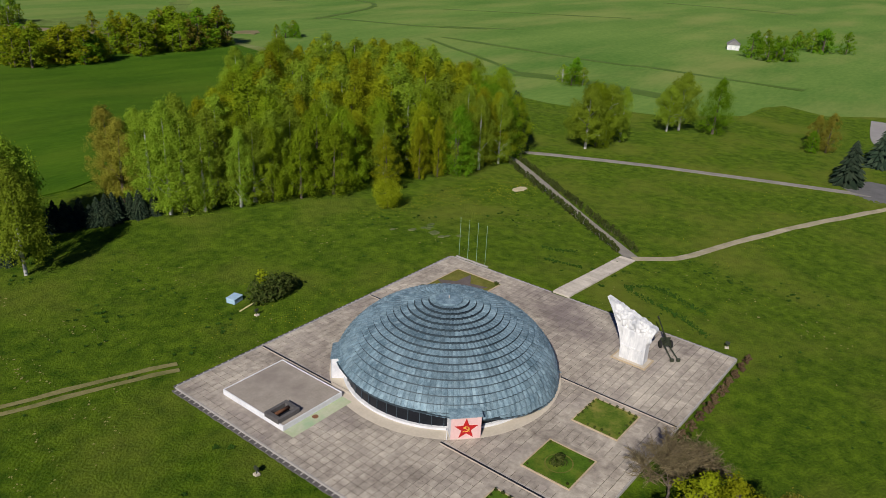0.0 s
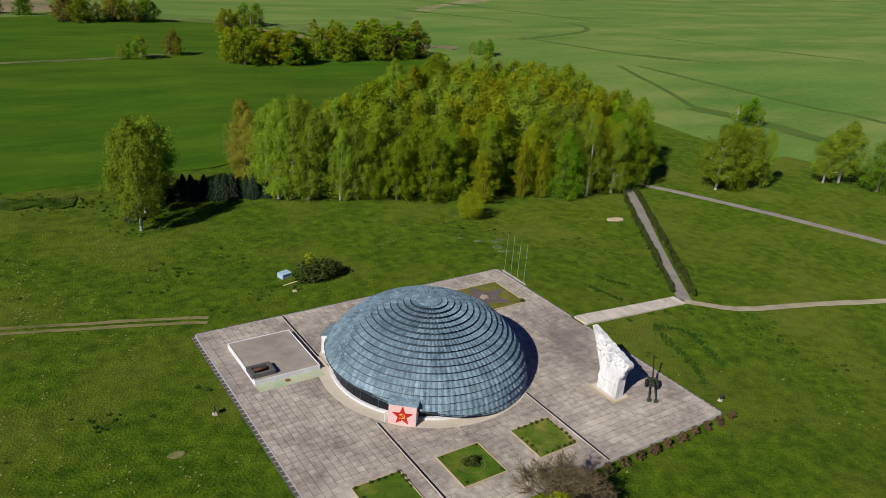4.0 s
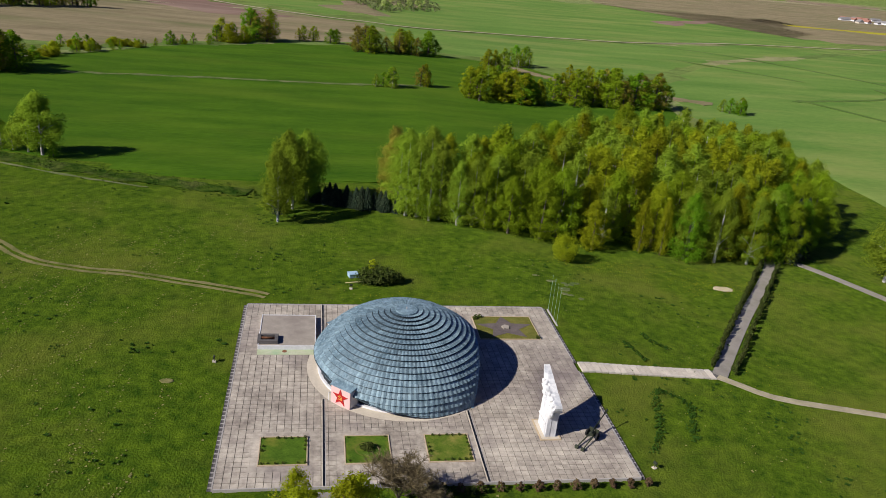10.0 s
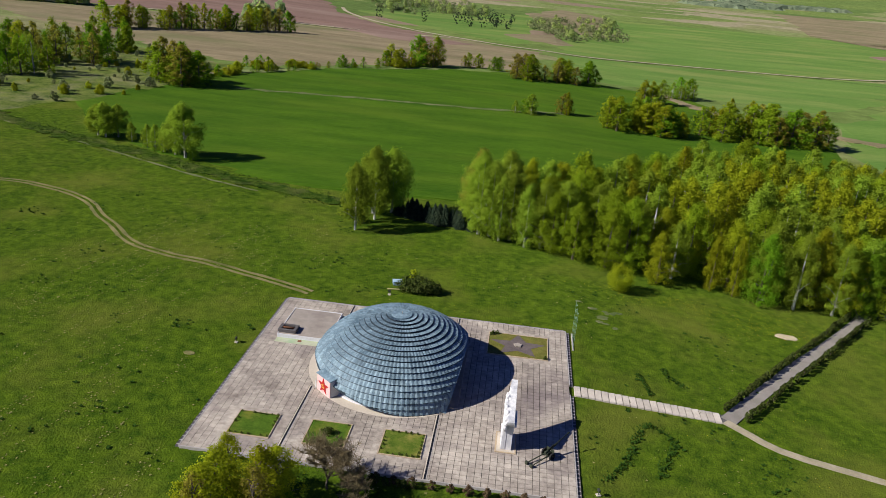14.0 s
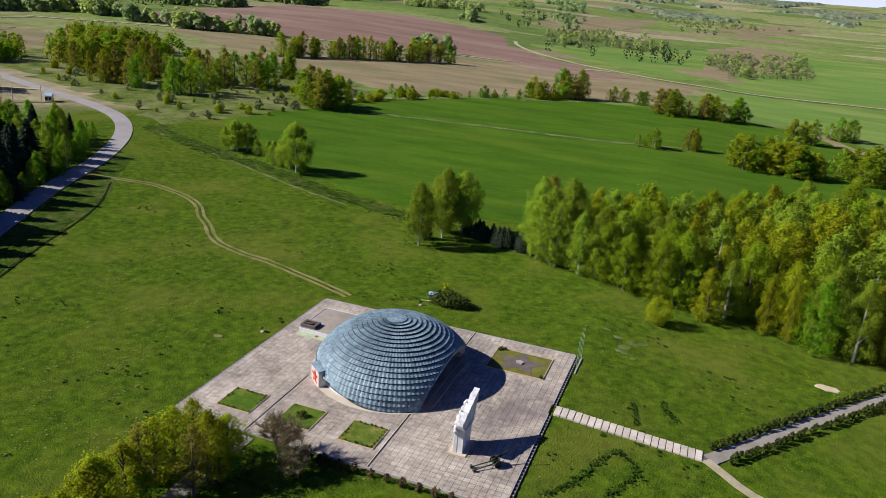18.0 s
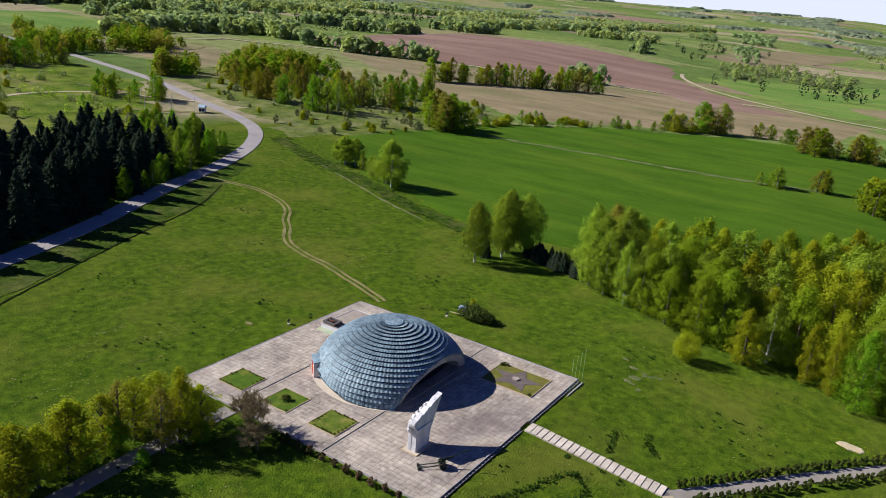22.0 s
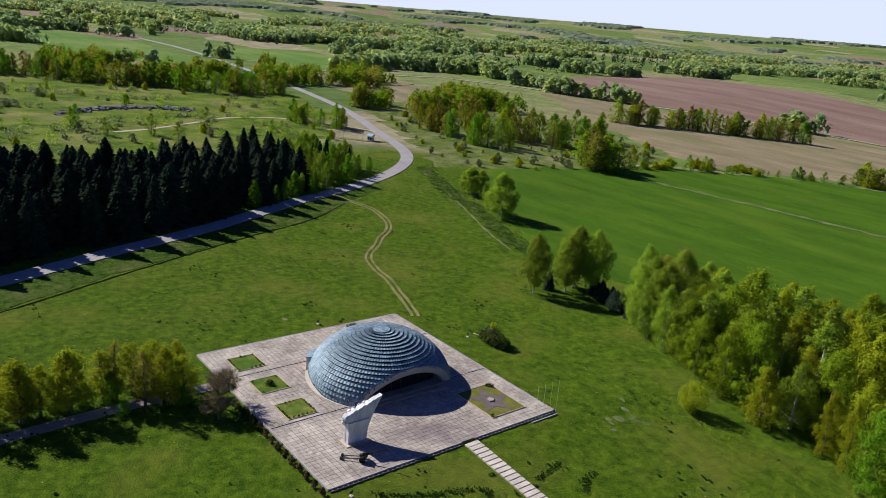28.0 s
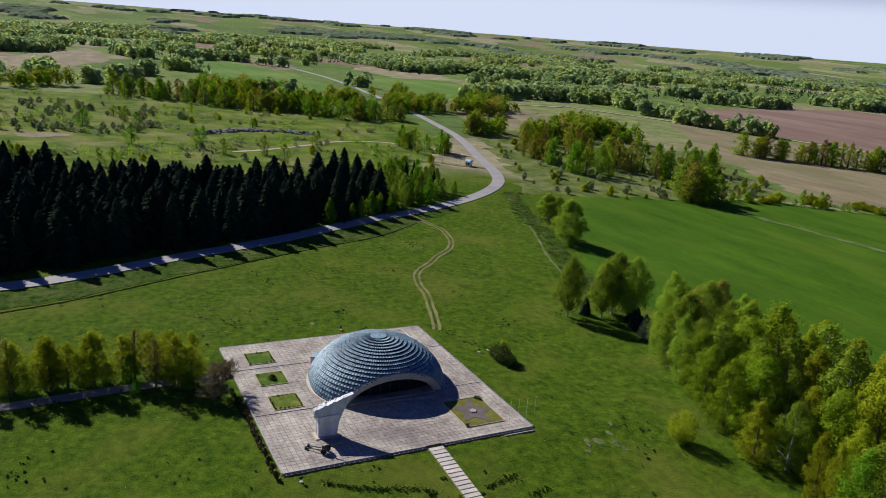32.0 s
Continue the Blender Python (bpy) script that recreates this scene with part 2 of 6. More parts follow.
M_TYRE = mat("rubber", (0.012, 0.012, 0.012), (0.025, 0.024, 0.022), 2.0, 9.0, 0.8)
M_RUST = mat("rust", (0.14, 0.06, 0.03), (0.26, 0.12, 0.06), 1.5, 8.0, 0.9)
M_POLE = mat("pale_green_metal", (0.22, 0.38, 0.24), (0.34, 0.50, 0.34), 1.0, 6.0, 0.5, 0.2)
M_BLUEP = mat("light_blue_paint", (0.26, 0.40, 0.52), (0.40, 0.54, 0.64), 1.0, 6.0, 0.6)
M_YELLOW = mat("bleached_plank", (0.50, 0.44, 0.18), (0.64, 0.57, 0.28), 1.0, 6.0, 0.8)
M_ROOF = mat("grey_roof", (0.16, 0.15, 0.15), (0.26, 0.25, 0.24), 0.5, 4.0, 0.8)
M_RUBBLE = mat("rubble", (0.06, 0.06, 0.065), (0.20, 0.195, 0.20), 0.3, 2.0, 0.9, island=0.3)
M_ROOFR = mat("rust_roof", (0.24, 0.11, 0.08), (0.34, 0.17, 0.12), 0.5, 4.0, 0.8)
M_SOIL = mat("bed_soil", (0.085, 0.070, 0.066), (0.150, 0.122, 0.112), 0.8, 6.0, 0.95)
M_LAWN = mat("bed_lawn", (0.032, 0.078, 0.006), (0.090, 0.155, 0.013), 0.7, 5.0, 0.95, third=(0.20, 0.19, 0.03), third_scale=0.28, third_amount=0.75, bump=0.6, spec=0.1)
M_PATCHLAWN = mat("bed_patchy_lawn", (0.045, 0.092, 0.008), (0.125, 0.165, 0.020), 0.6, 5.0, 0.95, third=(0.24, 0.215, 0.05), third_scale=0.5, third_amount=0.9, bump=0.6, spec=0.1)
M_DRYLAWN = mat("bed_dry_lawn", (0.085, 0.088, 0.015), (0.19, 0.175, 0.042), 0.5, 5.0, 0.95, third=(0.08, 0.12, 0.02), third_scale=0.4, third_amount=0.5, bump=0.6, spec=0.1)
M_DITCH = mat("ditch_earth", (0.010, 0.016, 0.005), (0.026, 0.034, 0.010), 0.6, 5.0, 1.0, spec=0.0)
M_BARK = mat("bark_grey", (0.07, 0.055, 0.04), (0.15, 0.12, 0.09), 1.0, 8.0, 0.95)
M_BIRCH = mat("bark_birch", (0.30, 0.28, 0.25), (0.62, 0.60, 0.56), 0.8, 4.0, 0.85, third=(0.06, 0.05, 0.045), third_scale=0.9, third_amount=0.7, stretch=(1, 1, 0.5))
L_BIRCH = leaf_mat("leaves_birch", (0.190, 0.270, 0.020), (0.295, 0.390, 0.031), 0.46, 0.24)
L_MAPLE = leaf_mat("leaves_maple", (0.170, 0.248, 0.010), (0.268, 0.352, 0.016), 0.46, 0.24)
L_GREEN = leaf_mat("leaves_fresh", (0.122, 0.250, 0.010), (0.196, 0.360, 0.016), 0.46, 0.24)
L_YELLOW = leaf_mat("leaves_young", (0.245, 0.275, 0.010), (0.350, 0.378, 0.016), 0.52, 0.24)
L_BROWN = leaf_mat("leaves_budding", (0.2, 0.181, 0.0225), (0.32, 0.29, 0.0413), 0.46, 0.24)
L_SPRUCE = leaf_mat("needles", (0.016, 0.028, 0.017), (0.043, 0.060, 0.033), 0.1)
L_BLUESPRUCE = leaf_mat("needles_grey", (0.020, 0.034, 0.020), (0.050, 0.070, 0.042), 0.1)
L_DARKBUSH = leaf_mat("leaves_dark_bush", (0.030, 0.046, 0.010), (0.085, 0.100, 0.024), 0.2)
L_BROWNBUSH = leaf_mat("leaves_brown_bush", (0.085, 0.055, 0.030), (0.170, 0.115, 0.065), 0.2)
# horizon woods: distance haze is put into the leaf colour
L_HORIZON_HAZED = leaf_mat("horizon_canopy_hazed", (0.16, 0.215, 0.13), (0.34, 0.40, 0.24), 0.5, 0.02)
L_GREYGREEN = leaf_mat("leaves_grey_green", (0.19, 0.23, 0.095), (0.31, 0.35, 0.15), 0.5)
L_TWIG = leaf_mat("twigs", (0.13, 0.105, 0.055), (0.29, 0.235, 0.13), 0.3)
# far leaves lightened and blued, so the haze sits in their colour
L_FARWOOD_HAZED = leaf_mat("leaves_far_hazed", (0.30, 0.36, 0.105), (0.44, 0.50, 0.15), 0.55, 0.05)
L_FARGREEN_HAZED = leaf_mat("leaves_far_green_hazed", (0.235, 0.33, 0.13), (0.35, 0.45, 0.185), 0.55, 0.05)



# ---- building helpers ----
def mesh_of(name, verts, faces, material, smooth=False):
    me = bpy.data.meshes.new(name)
    me.from_pydata(verts, [], faces)
    if material:
        me.materials.append(material)
    if smooth:
        me.polygons.foreach_set("use_smooth", [True] * len(me.polygons))
    me.update()
    return me


def part(name, bm, material, parent, label=""):
    """Links a bmesh, or a mesh, as one object under a thing."""
    if isinstance(bm, bmesh.types.BMesh):
        bmesh.ops.recalc_face_normals(bm, faces=bm.faces)
        me = bpy.data.meshes.new(name)
        bm.to_mesh(me)
        bm.free()
        me.materials.append(material)
    else:
        me = bm
    ob = new(name, me)
    ob.parent = parent
    return tagged(ob, label)


def thing(name, label, category, group="", kind="", at=(0, 0, 0), turn=0.0):
    ob = new(name)
    ob.matrix_basis = pose(*at, 0, 0, turn)
    return tagged(ob, label, category, group, kind)


def box(bm, x0, x1, y0, y1, z0, z1, m=None, bevel=0.0):
    v = [bm.verts.new((x, y, z)) for z in (z0, z1) for x, y in ((x0, y0), (x1, y0), (x1, y1), (x0, y1))]
    fs = [bm.faces.new([v[i] for i in f]) for f in ((3, 2, 1, 0), (4, 5, 6, 7), (0, 1, 5, 4), (1, 2, 6, 5), (2, 3, 7, 6), (3, 0, 4, 7))]
    if bevel:
        es = list({e for f in fs for e in f.edges})
        made = bmesh.ops.bevel(bm, geom=es, offset=bevel, segments=1, affect="EDGES")
        v = [x for x in {w for f in made["faces"] for w in f.verts} | set(x for x in v if x.is_valid)]
    if m is not None:
        bmesh.ops.transform(bm, matrix=m, verts=[x for x in v if x.is_valid])
    return bm


def boxes(*rows, bevel=0.0):
    bm = bmesh.new()
    for r in rows:
        box(bm, *r, bevel=bevel)
    return bm


def prism(bm, pts, z0, z1):
    lo, hi = [bm.verts.new((x, y, z0)) for x, y in pts], [bm.verts.new((x, y, z1)) for x, y in pts]
    bm.faces.new(list(reversed(lo)))
    bm.faces.new(hi)
    for i in range(len(pts)):
        j = (i + 1) % len(pts)
        bm.faces.new((lo[i], lo[j], hi[j], hi[i]))
    return bm


def tube(verts, faces, pts, radii, sides=7):
    """A tapered limb along the points."""
    base = len(verts)
    for i, (p, r) in enumerate(zip(pts, radii)):
        p = Vector(p)
        d = (Vector(pts[min(i + 1, len(pts) - 1)]) - Vector(pts[max(i - 1, 0)])).normalized()
        a = d.orthogonal().normalized()
        b = d.cross(a)
        for k in range(sides):
            w = 2 * math.pi * k / sides
            verts.append(tuple(p + (a * math.cos(w) + b * math.sin(w)) * r))
    for i in range(len(pts) - 1):
        for k in range(sides):
            j = (k + 1) % sides
            faces.append((base + i * sides + k, base + i * sides + j, base + (i + 1) * sides + j, base + (i + 1) * sides + k))
    faces.append(tuple(base + (len(pts) - 1) * sides + k for k in range(sides)))


def rod(bm_verts, bm_faces, a, b, r, sides=8):
    tube(bm_verts, bm_faces, [a, b], [r, r], sides)


def rods(name, rows, material, sides=8):
    v, f = [], []
    for a, b, r in rows:
        rod(v, f, a, b, r, sides)
    return mesh_of(name, v, f, material, True)


# ---- ground ----
def ss(a, b, v):
    t = min(1, max(0, (v - a) / (b - a)))
    return t * t * (3 - 2 * t)


def height(x, y):
    """The lie of the land: a low rise with the square on top, falling to the east and far north, rising to the horizon."""
    e, n, w = max(0.0, x - 27), max(0.0, y - 22), max(0.0, -100 - x)
    z = -0.3 - 4.6 * (1 - math.exp(-e / 60)) - 0.7 * (1 - math.exp(-n / 25)) + 2.5 * (1 - math.exp(-w / 80))
    z -= 16 * ss(150, 1000, y) * ss(-500, -150, x)
    return z + 88 * ss(2400, 4750, math.hypot(x, y))


def steps_out():
    out, v, d = [], 0.0, 4.0
    while v < 4650:
        out.append(v)
        if v > 150:
            d *= 1.10
        v += d
    return out + [4700.0]


half = steps_out()


def axis_of(lo, hi, d):
    """Fine steps over the near meadow, wide ones outside it."""
    out = [lo + (hi - lo) * k / round((hi - lo) / d) for k in range(round((hi - lo) / d) + 1)]
    return [-v for v in reversed(half) if -v < lo - 1.5] + out + [v for v in half if v > hi + 1.5]


ax_x, ax_y = axis_of(-112.0, 124.0, 0.5), axis_of(-84.0, 88.0, 0.5)
turf = random.Random(41)
gv = [(x, y, height(x, y) - (0.13 * turf.random() ** 1.6 if -112 < x < 124 and -84 < y < 88 else 0.0)) for y in ax_y for x in ax_x]
nx_, ny_ = len(ax_x), len(ax_y)
gf = [(j * nx_ + i, j * nx_ + i + 1, (j + 1) * nx_ + i + 1, (j + 1) * nx_ + i) for j in range(ny_ - 1) for i in range(nx_ - 1)]
ground = new("ground", mesh_of("ground", gv, gf, M_MEADOW, True))
tagged(ground, "spring meadow of short green grass with dry patches", "meadow", kind="structure")


def inside(x, y, poly):
    c, j = False, len(poly) - 1
    for i in range(len(poly)):
        (a, b), (p, q) = poly[i], poly[j]
        if (b > y) != (q > y) and x < (p - a) * (y - b) / (q - b) + a:
            c = not c
        j = i
    return c


def drape(name, poly, step, lift, material, label, category):
    """A field laid over the land: the polygon cut into strips of small faces that follow the ground."""
    bm = bmesh.new()
    bm.faces.new([bm.verts.new((x, y, 0)) for x, y in poly])
    bmesh.ops.triangulate(bm, faces=bm.faces[:])
    xs, ys = [p[0] for p in poly], [p[1] for p in poly]
    for lo, hi, no in ((min(xs), max(xs), (1, 0, 0)), (min(ys), max(ys), (0, 1, 0))):
        k = math.ceil(lo / step)
        while k * step < hi:
            bmesh.ops.bisect_plane(bm, geom=bm.verts[:] + bm.edges[:] + bm.faces[:], plane_co=[c * k * step for c in no], plane_no=no)
            k += 1
    for v in bm.verts:
        v.co.z = height(v.co.x, v.co.y) + (-0.12 if v.is_boundary else lift)
    ob = part(name, bm, material, None)
    return tagged(ob, label, category, kind="structure")


def smooth_line(pts, step=3.0):
    """A rounded line through the points."""
    out = []
    p = [Vector((*pts[0], 0))] + [Vector((*q, 0)) for q in pts] + [Vector((*pts[-1], 0))]
    for i in range(1, len(p) - 2):
        n = max(2, int((p[i + 1] - p[i]).length / step))
        for k in range(n):
            t = k / n
            a, b, c, d = p[i - 1], p[i], p[i + 1], p[i + 2]
            out.append(0.5 * (2 * b + (c - a) * t + (2 * a - 5 * b + 4 * c - d) * t * t + (3 * b - a - 3 * c + d) * t ** 3))
    return out + [p[-1]]


def ribbon(name, pts, width, lift, material, label, category, thick=0.12, step=3.0, wobble=0.0, shift=0.0, kind="structure"):
    """A road or path that follows the ground, with edges of its own thickness."""
    line = smooth_line(pts, step)
    v, f = [], []
    for i, p in enumerate(line):
        d = (line[min(i + 1, len(line) - 1)] - line[max(i - 1, 0)]).normalized()
        s = Vector((-d.y, d.x, 0))
        for side in (-1, -0.34, 0.34, 1):
            w = width / 2 * side
            if abs(side) == 1:
                w += side * wobble * noise.noise((p.x * 0.35, p.y * 0.35, 3 * side))
            q = p + s * (w + shift)
            v.append((q.x, q.y, height(q.x, q.y) + lift))
        for side in (0, 3):
            x, y, z = v[i * 6 + side]
            v.append((x, y, z - thick))
    for i in range(len(line) - 1):
        a, b = i * 6, i * 6 + 6
        for k in range(3):
            f.append((a + k, a + k + 1, b + k + 1, b + k))
        f.append((a + 4, a, b, b + 4))
        f.append((a + 3, a + 5, b + 5, b + 3))
    ob = new(name, mesh_of(name, v, f, material))
    return tagged(ob, label, category, kind=kind)


FIELD_N = [(-150, 160), (-124, 122), (-90, 106), (-58, 92), (-30, 88), (0, 92), (20, 96), (50, 122), (95, 150), (130, 165), (150, 235), (60, 240), (120, 330), (105, 363), (26, 383), (-37, 363), (-93, 317), (-135, 250)]
drape("field_1", FIELD_N, 12, 0.28, M_FIELD, "even green field of young crop", "field")
drape("field_2", [(150, 60), (160, 150), (150, 235), (180, 330), (300, 480), (640, 740), (1500, 1100), (1700, -300), (420, -160), (250, -40), (190, 20)], 40, 0.25, M_FIELD_E, "broad pale green field with yellowish patches", "field")
BEIGE = [(-446, 474), (-360, 510), (-299, 544), (-204, 578), (-139, 588), (-55, 608), (25, 555), (20, 395), (-37, 376), (-93, 330), (-125, 285), (-170, 305), (-216, 330), (-260, 350), (-330, 400)]
RED = [(-560, 540), (-446, 492), (-360, 532), (-299, 568), (-204, 602), (-139, 613), (-75, 638), (-143, 712), (-205, 815), (-230, 880), (-260, 975), (-444, 1040), (-640, 1000), (-600, 730)]
WEST_1 = [(-560, 200), (-690, 232), (-900, 240), (-1100, 200), (-1090, 105), (-735, 105)]
WEST_2 = [(-560, 268), (-690, 285), (-900, 300), (-900, 480), (-680, 430)]
WEST_3 = [(-585, -91), (-763, -50), (-1050, 50), (-1290, -3), (-953, -108)]
drape("field_3", BEIGE, 25, 0.25, M_BEIGE, "dry beige stubble field", "field")
drape("field_4", RED, 40, 0.35, M_RED, "reddish brown ploughed field", "field")
drape("field_5", WEST_1, 40, 0.3, M_FIELD_E, "pale green field beyond the woods", "field")
drape("field_6", WEST_3, 40, 0.3, M_BEIGE, "dry beige field beyond the woods", "field")
drape("field_7", WEST_2, 40, 0.3, M_FIELD_E, "pale green field between woods", "field")
drape("field_8", [(-40, 660), (31, 580), (132, 602), (207, 612), (292, 632), (640, 800), (900, 1300), (100, 1300), (-220, 900)], 60, 0.4, M_FIELD_E, "pale green field beyond the country road", "field")
drape("field_9", [(36, 550), (30, 398), (105, 374), (185, 345), (296, 482), (620, 735), (430, 690), (292, 608), (207, 586), (132, 578)], 40, 0.3, M_FIELD_E, "pale green field before the country road", "field")
ribbon("rough_strip", [(-112, 220), (-77, 226), (-40, 229), (0, 232), (32, 240)], 3.2, 0.36, M_DRYSTRIP, "unmown strip of rough grass across the field", "grass", wobble=2.5)
ribbon("rough_strip", [(-160, 128), (-128, 114), (-95, 104), (-62, 90), (-30, 80)], 6.0, 0.16, M_ROUGHGRASS, "unmown strip of rough grass beside the field", "grass", wobble=3.5)

# ---- roads and paths ----
ROAD = [(-70, -130), (-75, -80), (-80, -55), (-93, -24), (-107, 12), (-124, 45), (-140, 82), (-158, 111), (-179, 132), (-204, 145), (-246, 159), (-308, 181), (-360, 195), (-484, 219), (-638, 242), (-783, 260), (-920, 266), (-1200, 262)]
ribbon("road", ROAD, 6.0, 0.22, M_ROAD, "worn pale grey asphalt country road", "road", 0.2)
ribbon("rough_strip", [(-64, -76), (-70, -54), (-83, -26), (-97, 9), (-111, 42), (-126, 66), (-138, 86)], 11.0, 0.03, M_ROUGHGRASS, "unmown rough grass between road and ditch", "grass", 0.1, wobble=1.5)
ribbon("verge", [(-55, -80), (-63, -53), (-75, -27), (-90, 7), (-104, 41), (-118, 62)], 0.55, 0.05, M_DITCH, "dark drainage ditch along the road", "ditch", 0.1, wobble=0.3)
ribbon("road", [(-214, 149), (-222, 137), (-231, 129), (-245, 115)], 4.0, 0.2, M_TRACK, "gravel side road joining the bend", "road", 0.15)
TRACK = [(-22.2, 23.6), (-25.0, 24.8), (-29.0, 26.4), (-36.4, 28.9), (-46.9, 32.4), (-53.8, 33.6), (-62.6, 36.7), (-67.2, 40.0), (-73.2, 46.4), (-79.6, 52.0), (-85.4, 58.6), (-94.2, 64.2), (-104.0, 67.0), (-111.0, 67.6), (-123.5, 65.0), (-129, 64.0)]
ribbon("track", TRACK, 0.75, 0.05, M_TRACK, "bare wheel rut of a field track in grass", "track", 0.03, 2.0, 0.25, 0.75)
ribbon("track", TRACK, 0.75, 0.05, M_TRACK, "bare wheel rut of a field track in grass", "track", 0.03, 2.0, 0.25, -0.75)
ribbon("path", [(49, -0.3), (56.6, 9.9), (66.6, 22.8), (78.6, 37.6), (88.5, 51), (92, 60)], 2.4, 0.06, M_PATH, "grey asphalt avenue path between hedges", "path", 0.1)
ribbon("path", [(88, 53), (95.5, 51.8), (103.7, 36.2), (111.1, 17.2), (118.1, -0.9), (123.5, -15.8), (128, -28)], 2.4, 0.06, M_PATH, "grey asphalt footpath through the meadow", "path", 0.1)
ribbon("path", [(48.5, -0.6), (51.5, -3.2), (55.0, -6.0), (62.5, -8.1), (71.1, -10.3), (88.0, -15.6), (101.8, -20.8), (119, -28)], 1.6, 0.06, M_FOOTPATH, "narrow trodden footpath through the meadow", "path", 0.06, wobble=0.3)
drape("pasture", [(-186, -60), (-172, -10), (-166, 14), (-182, 54), (-184, 96), (-225, 118), (-262, 150), (-308, 172), (-380, 190), (-440, 195), (-480, 130), (-520, 20), (-560, -80), (-480, -150), (-330, -170), (-230, -120)], 24, 0.16, M_PASTURE, "green rough pasture with yellowish dry patches", "pasture")
drape("field_14", [(-325, 139), (-277, 130), (-283, 144), (-322, 149)], 12, 0.3, M_RED, "small reddish ploughed plot on the pasture", "field")
ribbon("path", [(-262, 25), (-270, 45), (-285, 70), (-300, 95), (-296, 125), (-262, 150), (-245, 158)], 3.0, 0.3, M_DIRTROAD, "pale dirt lane across the pasture", "path", 0.1, 6.0, 0.8)
drape("field_11", [(-583, 271), (-418, 252), (-371, 269), (-402, 359), (-480, 353), (-548, 360)], 30, 0.35, M_BEIGE, "brownish fallow field inside the road bend", "field")
drape("field_12", [(753, 1170), (1058, 1174), (985, 1079), (732, 1095)], 60, 0.9, M_RAPE, "strip of yellow flowering crop", "field")
drape("field_13", [(441, 984), (629, 1149), (667, 1129), (458, 913)], 60, 0.9, M_RED, "pinkish bare field strip", "field")
ribbon("path", [(-604, 258), (-588, 323), (-563, 370), (-545, 430)], 5.0, 0.5, M_DIRTROAD, "pale dirt road between the far fields", "road", 0.08, 12.0)
for pts, w in (([(355, 285), (399, 214), (423, 180)], 3), ([(281, 225), (305, 193)], 3), ([(246, 197), (246, 133), (247, 98), (251, 91), (251, 55), (251, 25)], 3.5), ([(192, 117), (197, 86), (196, 58)], 9), ([(559, 217), (573, 146), (570, 114)], 5), ([(234, 613), (337, 552), (388, 371)], 5),
               ([(259, 471), (310, 381)], 4), ([(245, 290), (330, 324), (354, 366)], 4), ([(252, 297), (273, 228), (293, 204)], 4), ([(235, 199), (221, 171), (207, 142), (188, 109)], 2.5)):
    ribbon("furrow", pts, w, 0.34, M_FURROW, "dark grassy furrow across the broad field", "furrow", 0.1, 8.0, w * 0.5)
drape("scrubland", [(-160, 128), (-137, 172), (-134, 217), (-134, 248), (-128, 283), (-170, 303), (-216, 328), (-260, 345), (-315, 300), (-370, 285), (-365, 210), (-308, 190), (-246, 167), (-204, 153), (-179, 140)], 20, 0.14, M_SCRUB, "rough olive scrubland with dry patches", "scrubland")
drape("field_10", [(640, 830), (1300, 1080), (1500, 1500), (1900, 2100), (700, 2300), (500, 1350), (900, 1290)], 90, 0.6, M_BEIGE, "dry beige fields towards the far village", "field")
ribbon("path", [(-560, 436), (-520, 448), (-446, 483), (-360, 521), (-299, 556), (-204, 590), (-139, 600), (-60, 620)], 5.0, 0.55, M_DIRTROAD, "pale dirt road between the far fields", "road", 0.08, 12.0)
ribbon("path", [(-230, 900), (-205, 830), (-143, 726), (-51, 624), (31, 567), (132, 590), (207, 600), (292, 620), (428, 700), (640, 770), (900, 900), (1300, 1050)], 5.0, 0.55, M_DIRTROAD, "pale dirt road between the far fields", "road", 0.08, 12.0)
ribbon("path", [(-12.2, -26.6), (-12.4, -40), (-12.1, -49), (-11.4, -59), (-10.5, -75), (-9, -110)], 2.8, 0.05, M_PATH, "grey asphalt alley under the trees", "path", 0.1)
drape("field_15", [(-298, 843), (-212, 818), (-102, 637), (-30, 566), (-57, 532), (-105, 535), (-191, 629), (-240, 666)], 40, 0.9, M_RED, "narrow reddish wedge of ploughed land", "field")
drape("field_16", [(0, 1193), (69, 1457), (146, 1320), (118, 871), (64, 876), (24, 941)], 40, 1.0, M_BEIGE, "dry beige grassland among scrub", "field")
drape("field_17", [(-324, 1304), (-309, 1917), (-159, 2296), (-169, 1612), (-236, 1241)], 60, 1.0, M_BEIGE, "dry beige strip of far grassland", "field")
drape("field_18", [(-27, 745), (40, 801), (67, 683), (17, 645)], 40, 1.1, M_BEIGE, "bare beige strip beside the country road", "field")
drape("field_19", [(-39, 2079), (169, 2847), (269, 2519), (72, 1840)], 60, 1.2, M_BEIGE, "far dry beige field", "field")
SCRUB_EAST = [[(-237, 1099), (-195, 1343), (-69, 1289), (-43, 992), (-115, 965), (-178, 900)], [(-5, 972), (148, 1323), (130, 850), (47, 729)], [(-260, 2755), (209, 2463), (216, 2413), (-98, 1919)]]
ribbon("rough_strip", [(90, 362), (108, 318), (130, 292), (182, 262)], 9.0, 0.5, M_BEIGE, "strip of dry bare ground among the groves", "earth", 0.6, wobble=5.0)
drape("parking_lot", [(121, -22), (131, -13), (139, -20), (142, -36), (131, -40), (122, -31)], 6, 0.1, M_LOT, "grey asphalt parking area at the meadow edge", "parking")
ribbon("road", [(139, -30), (160, -33), (172, -22), (185, -14), (215, -8)], 5.0, 0.08, M_ROAD, "curving asphalt drive beyond the spruces", "road", 0.15)


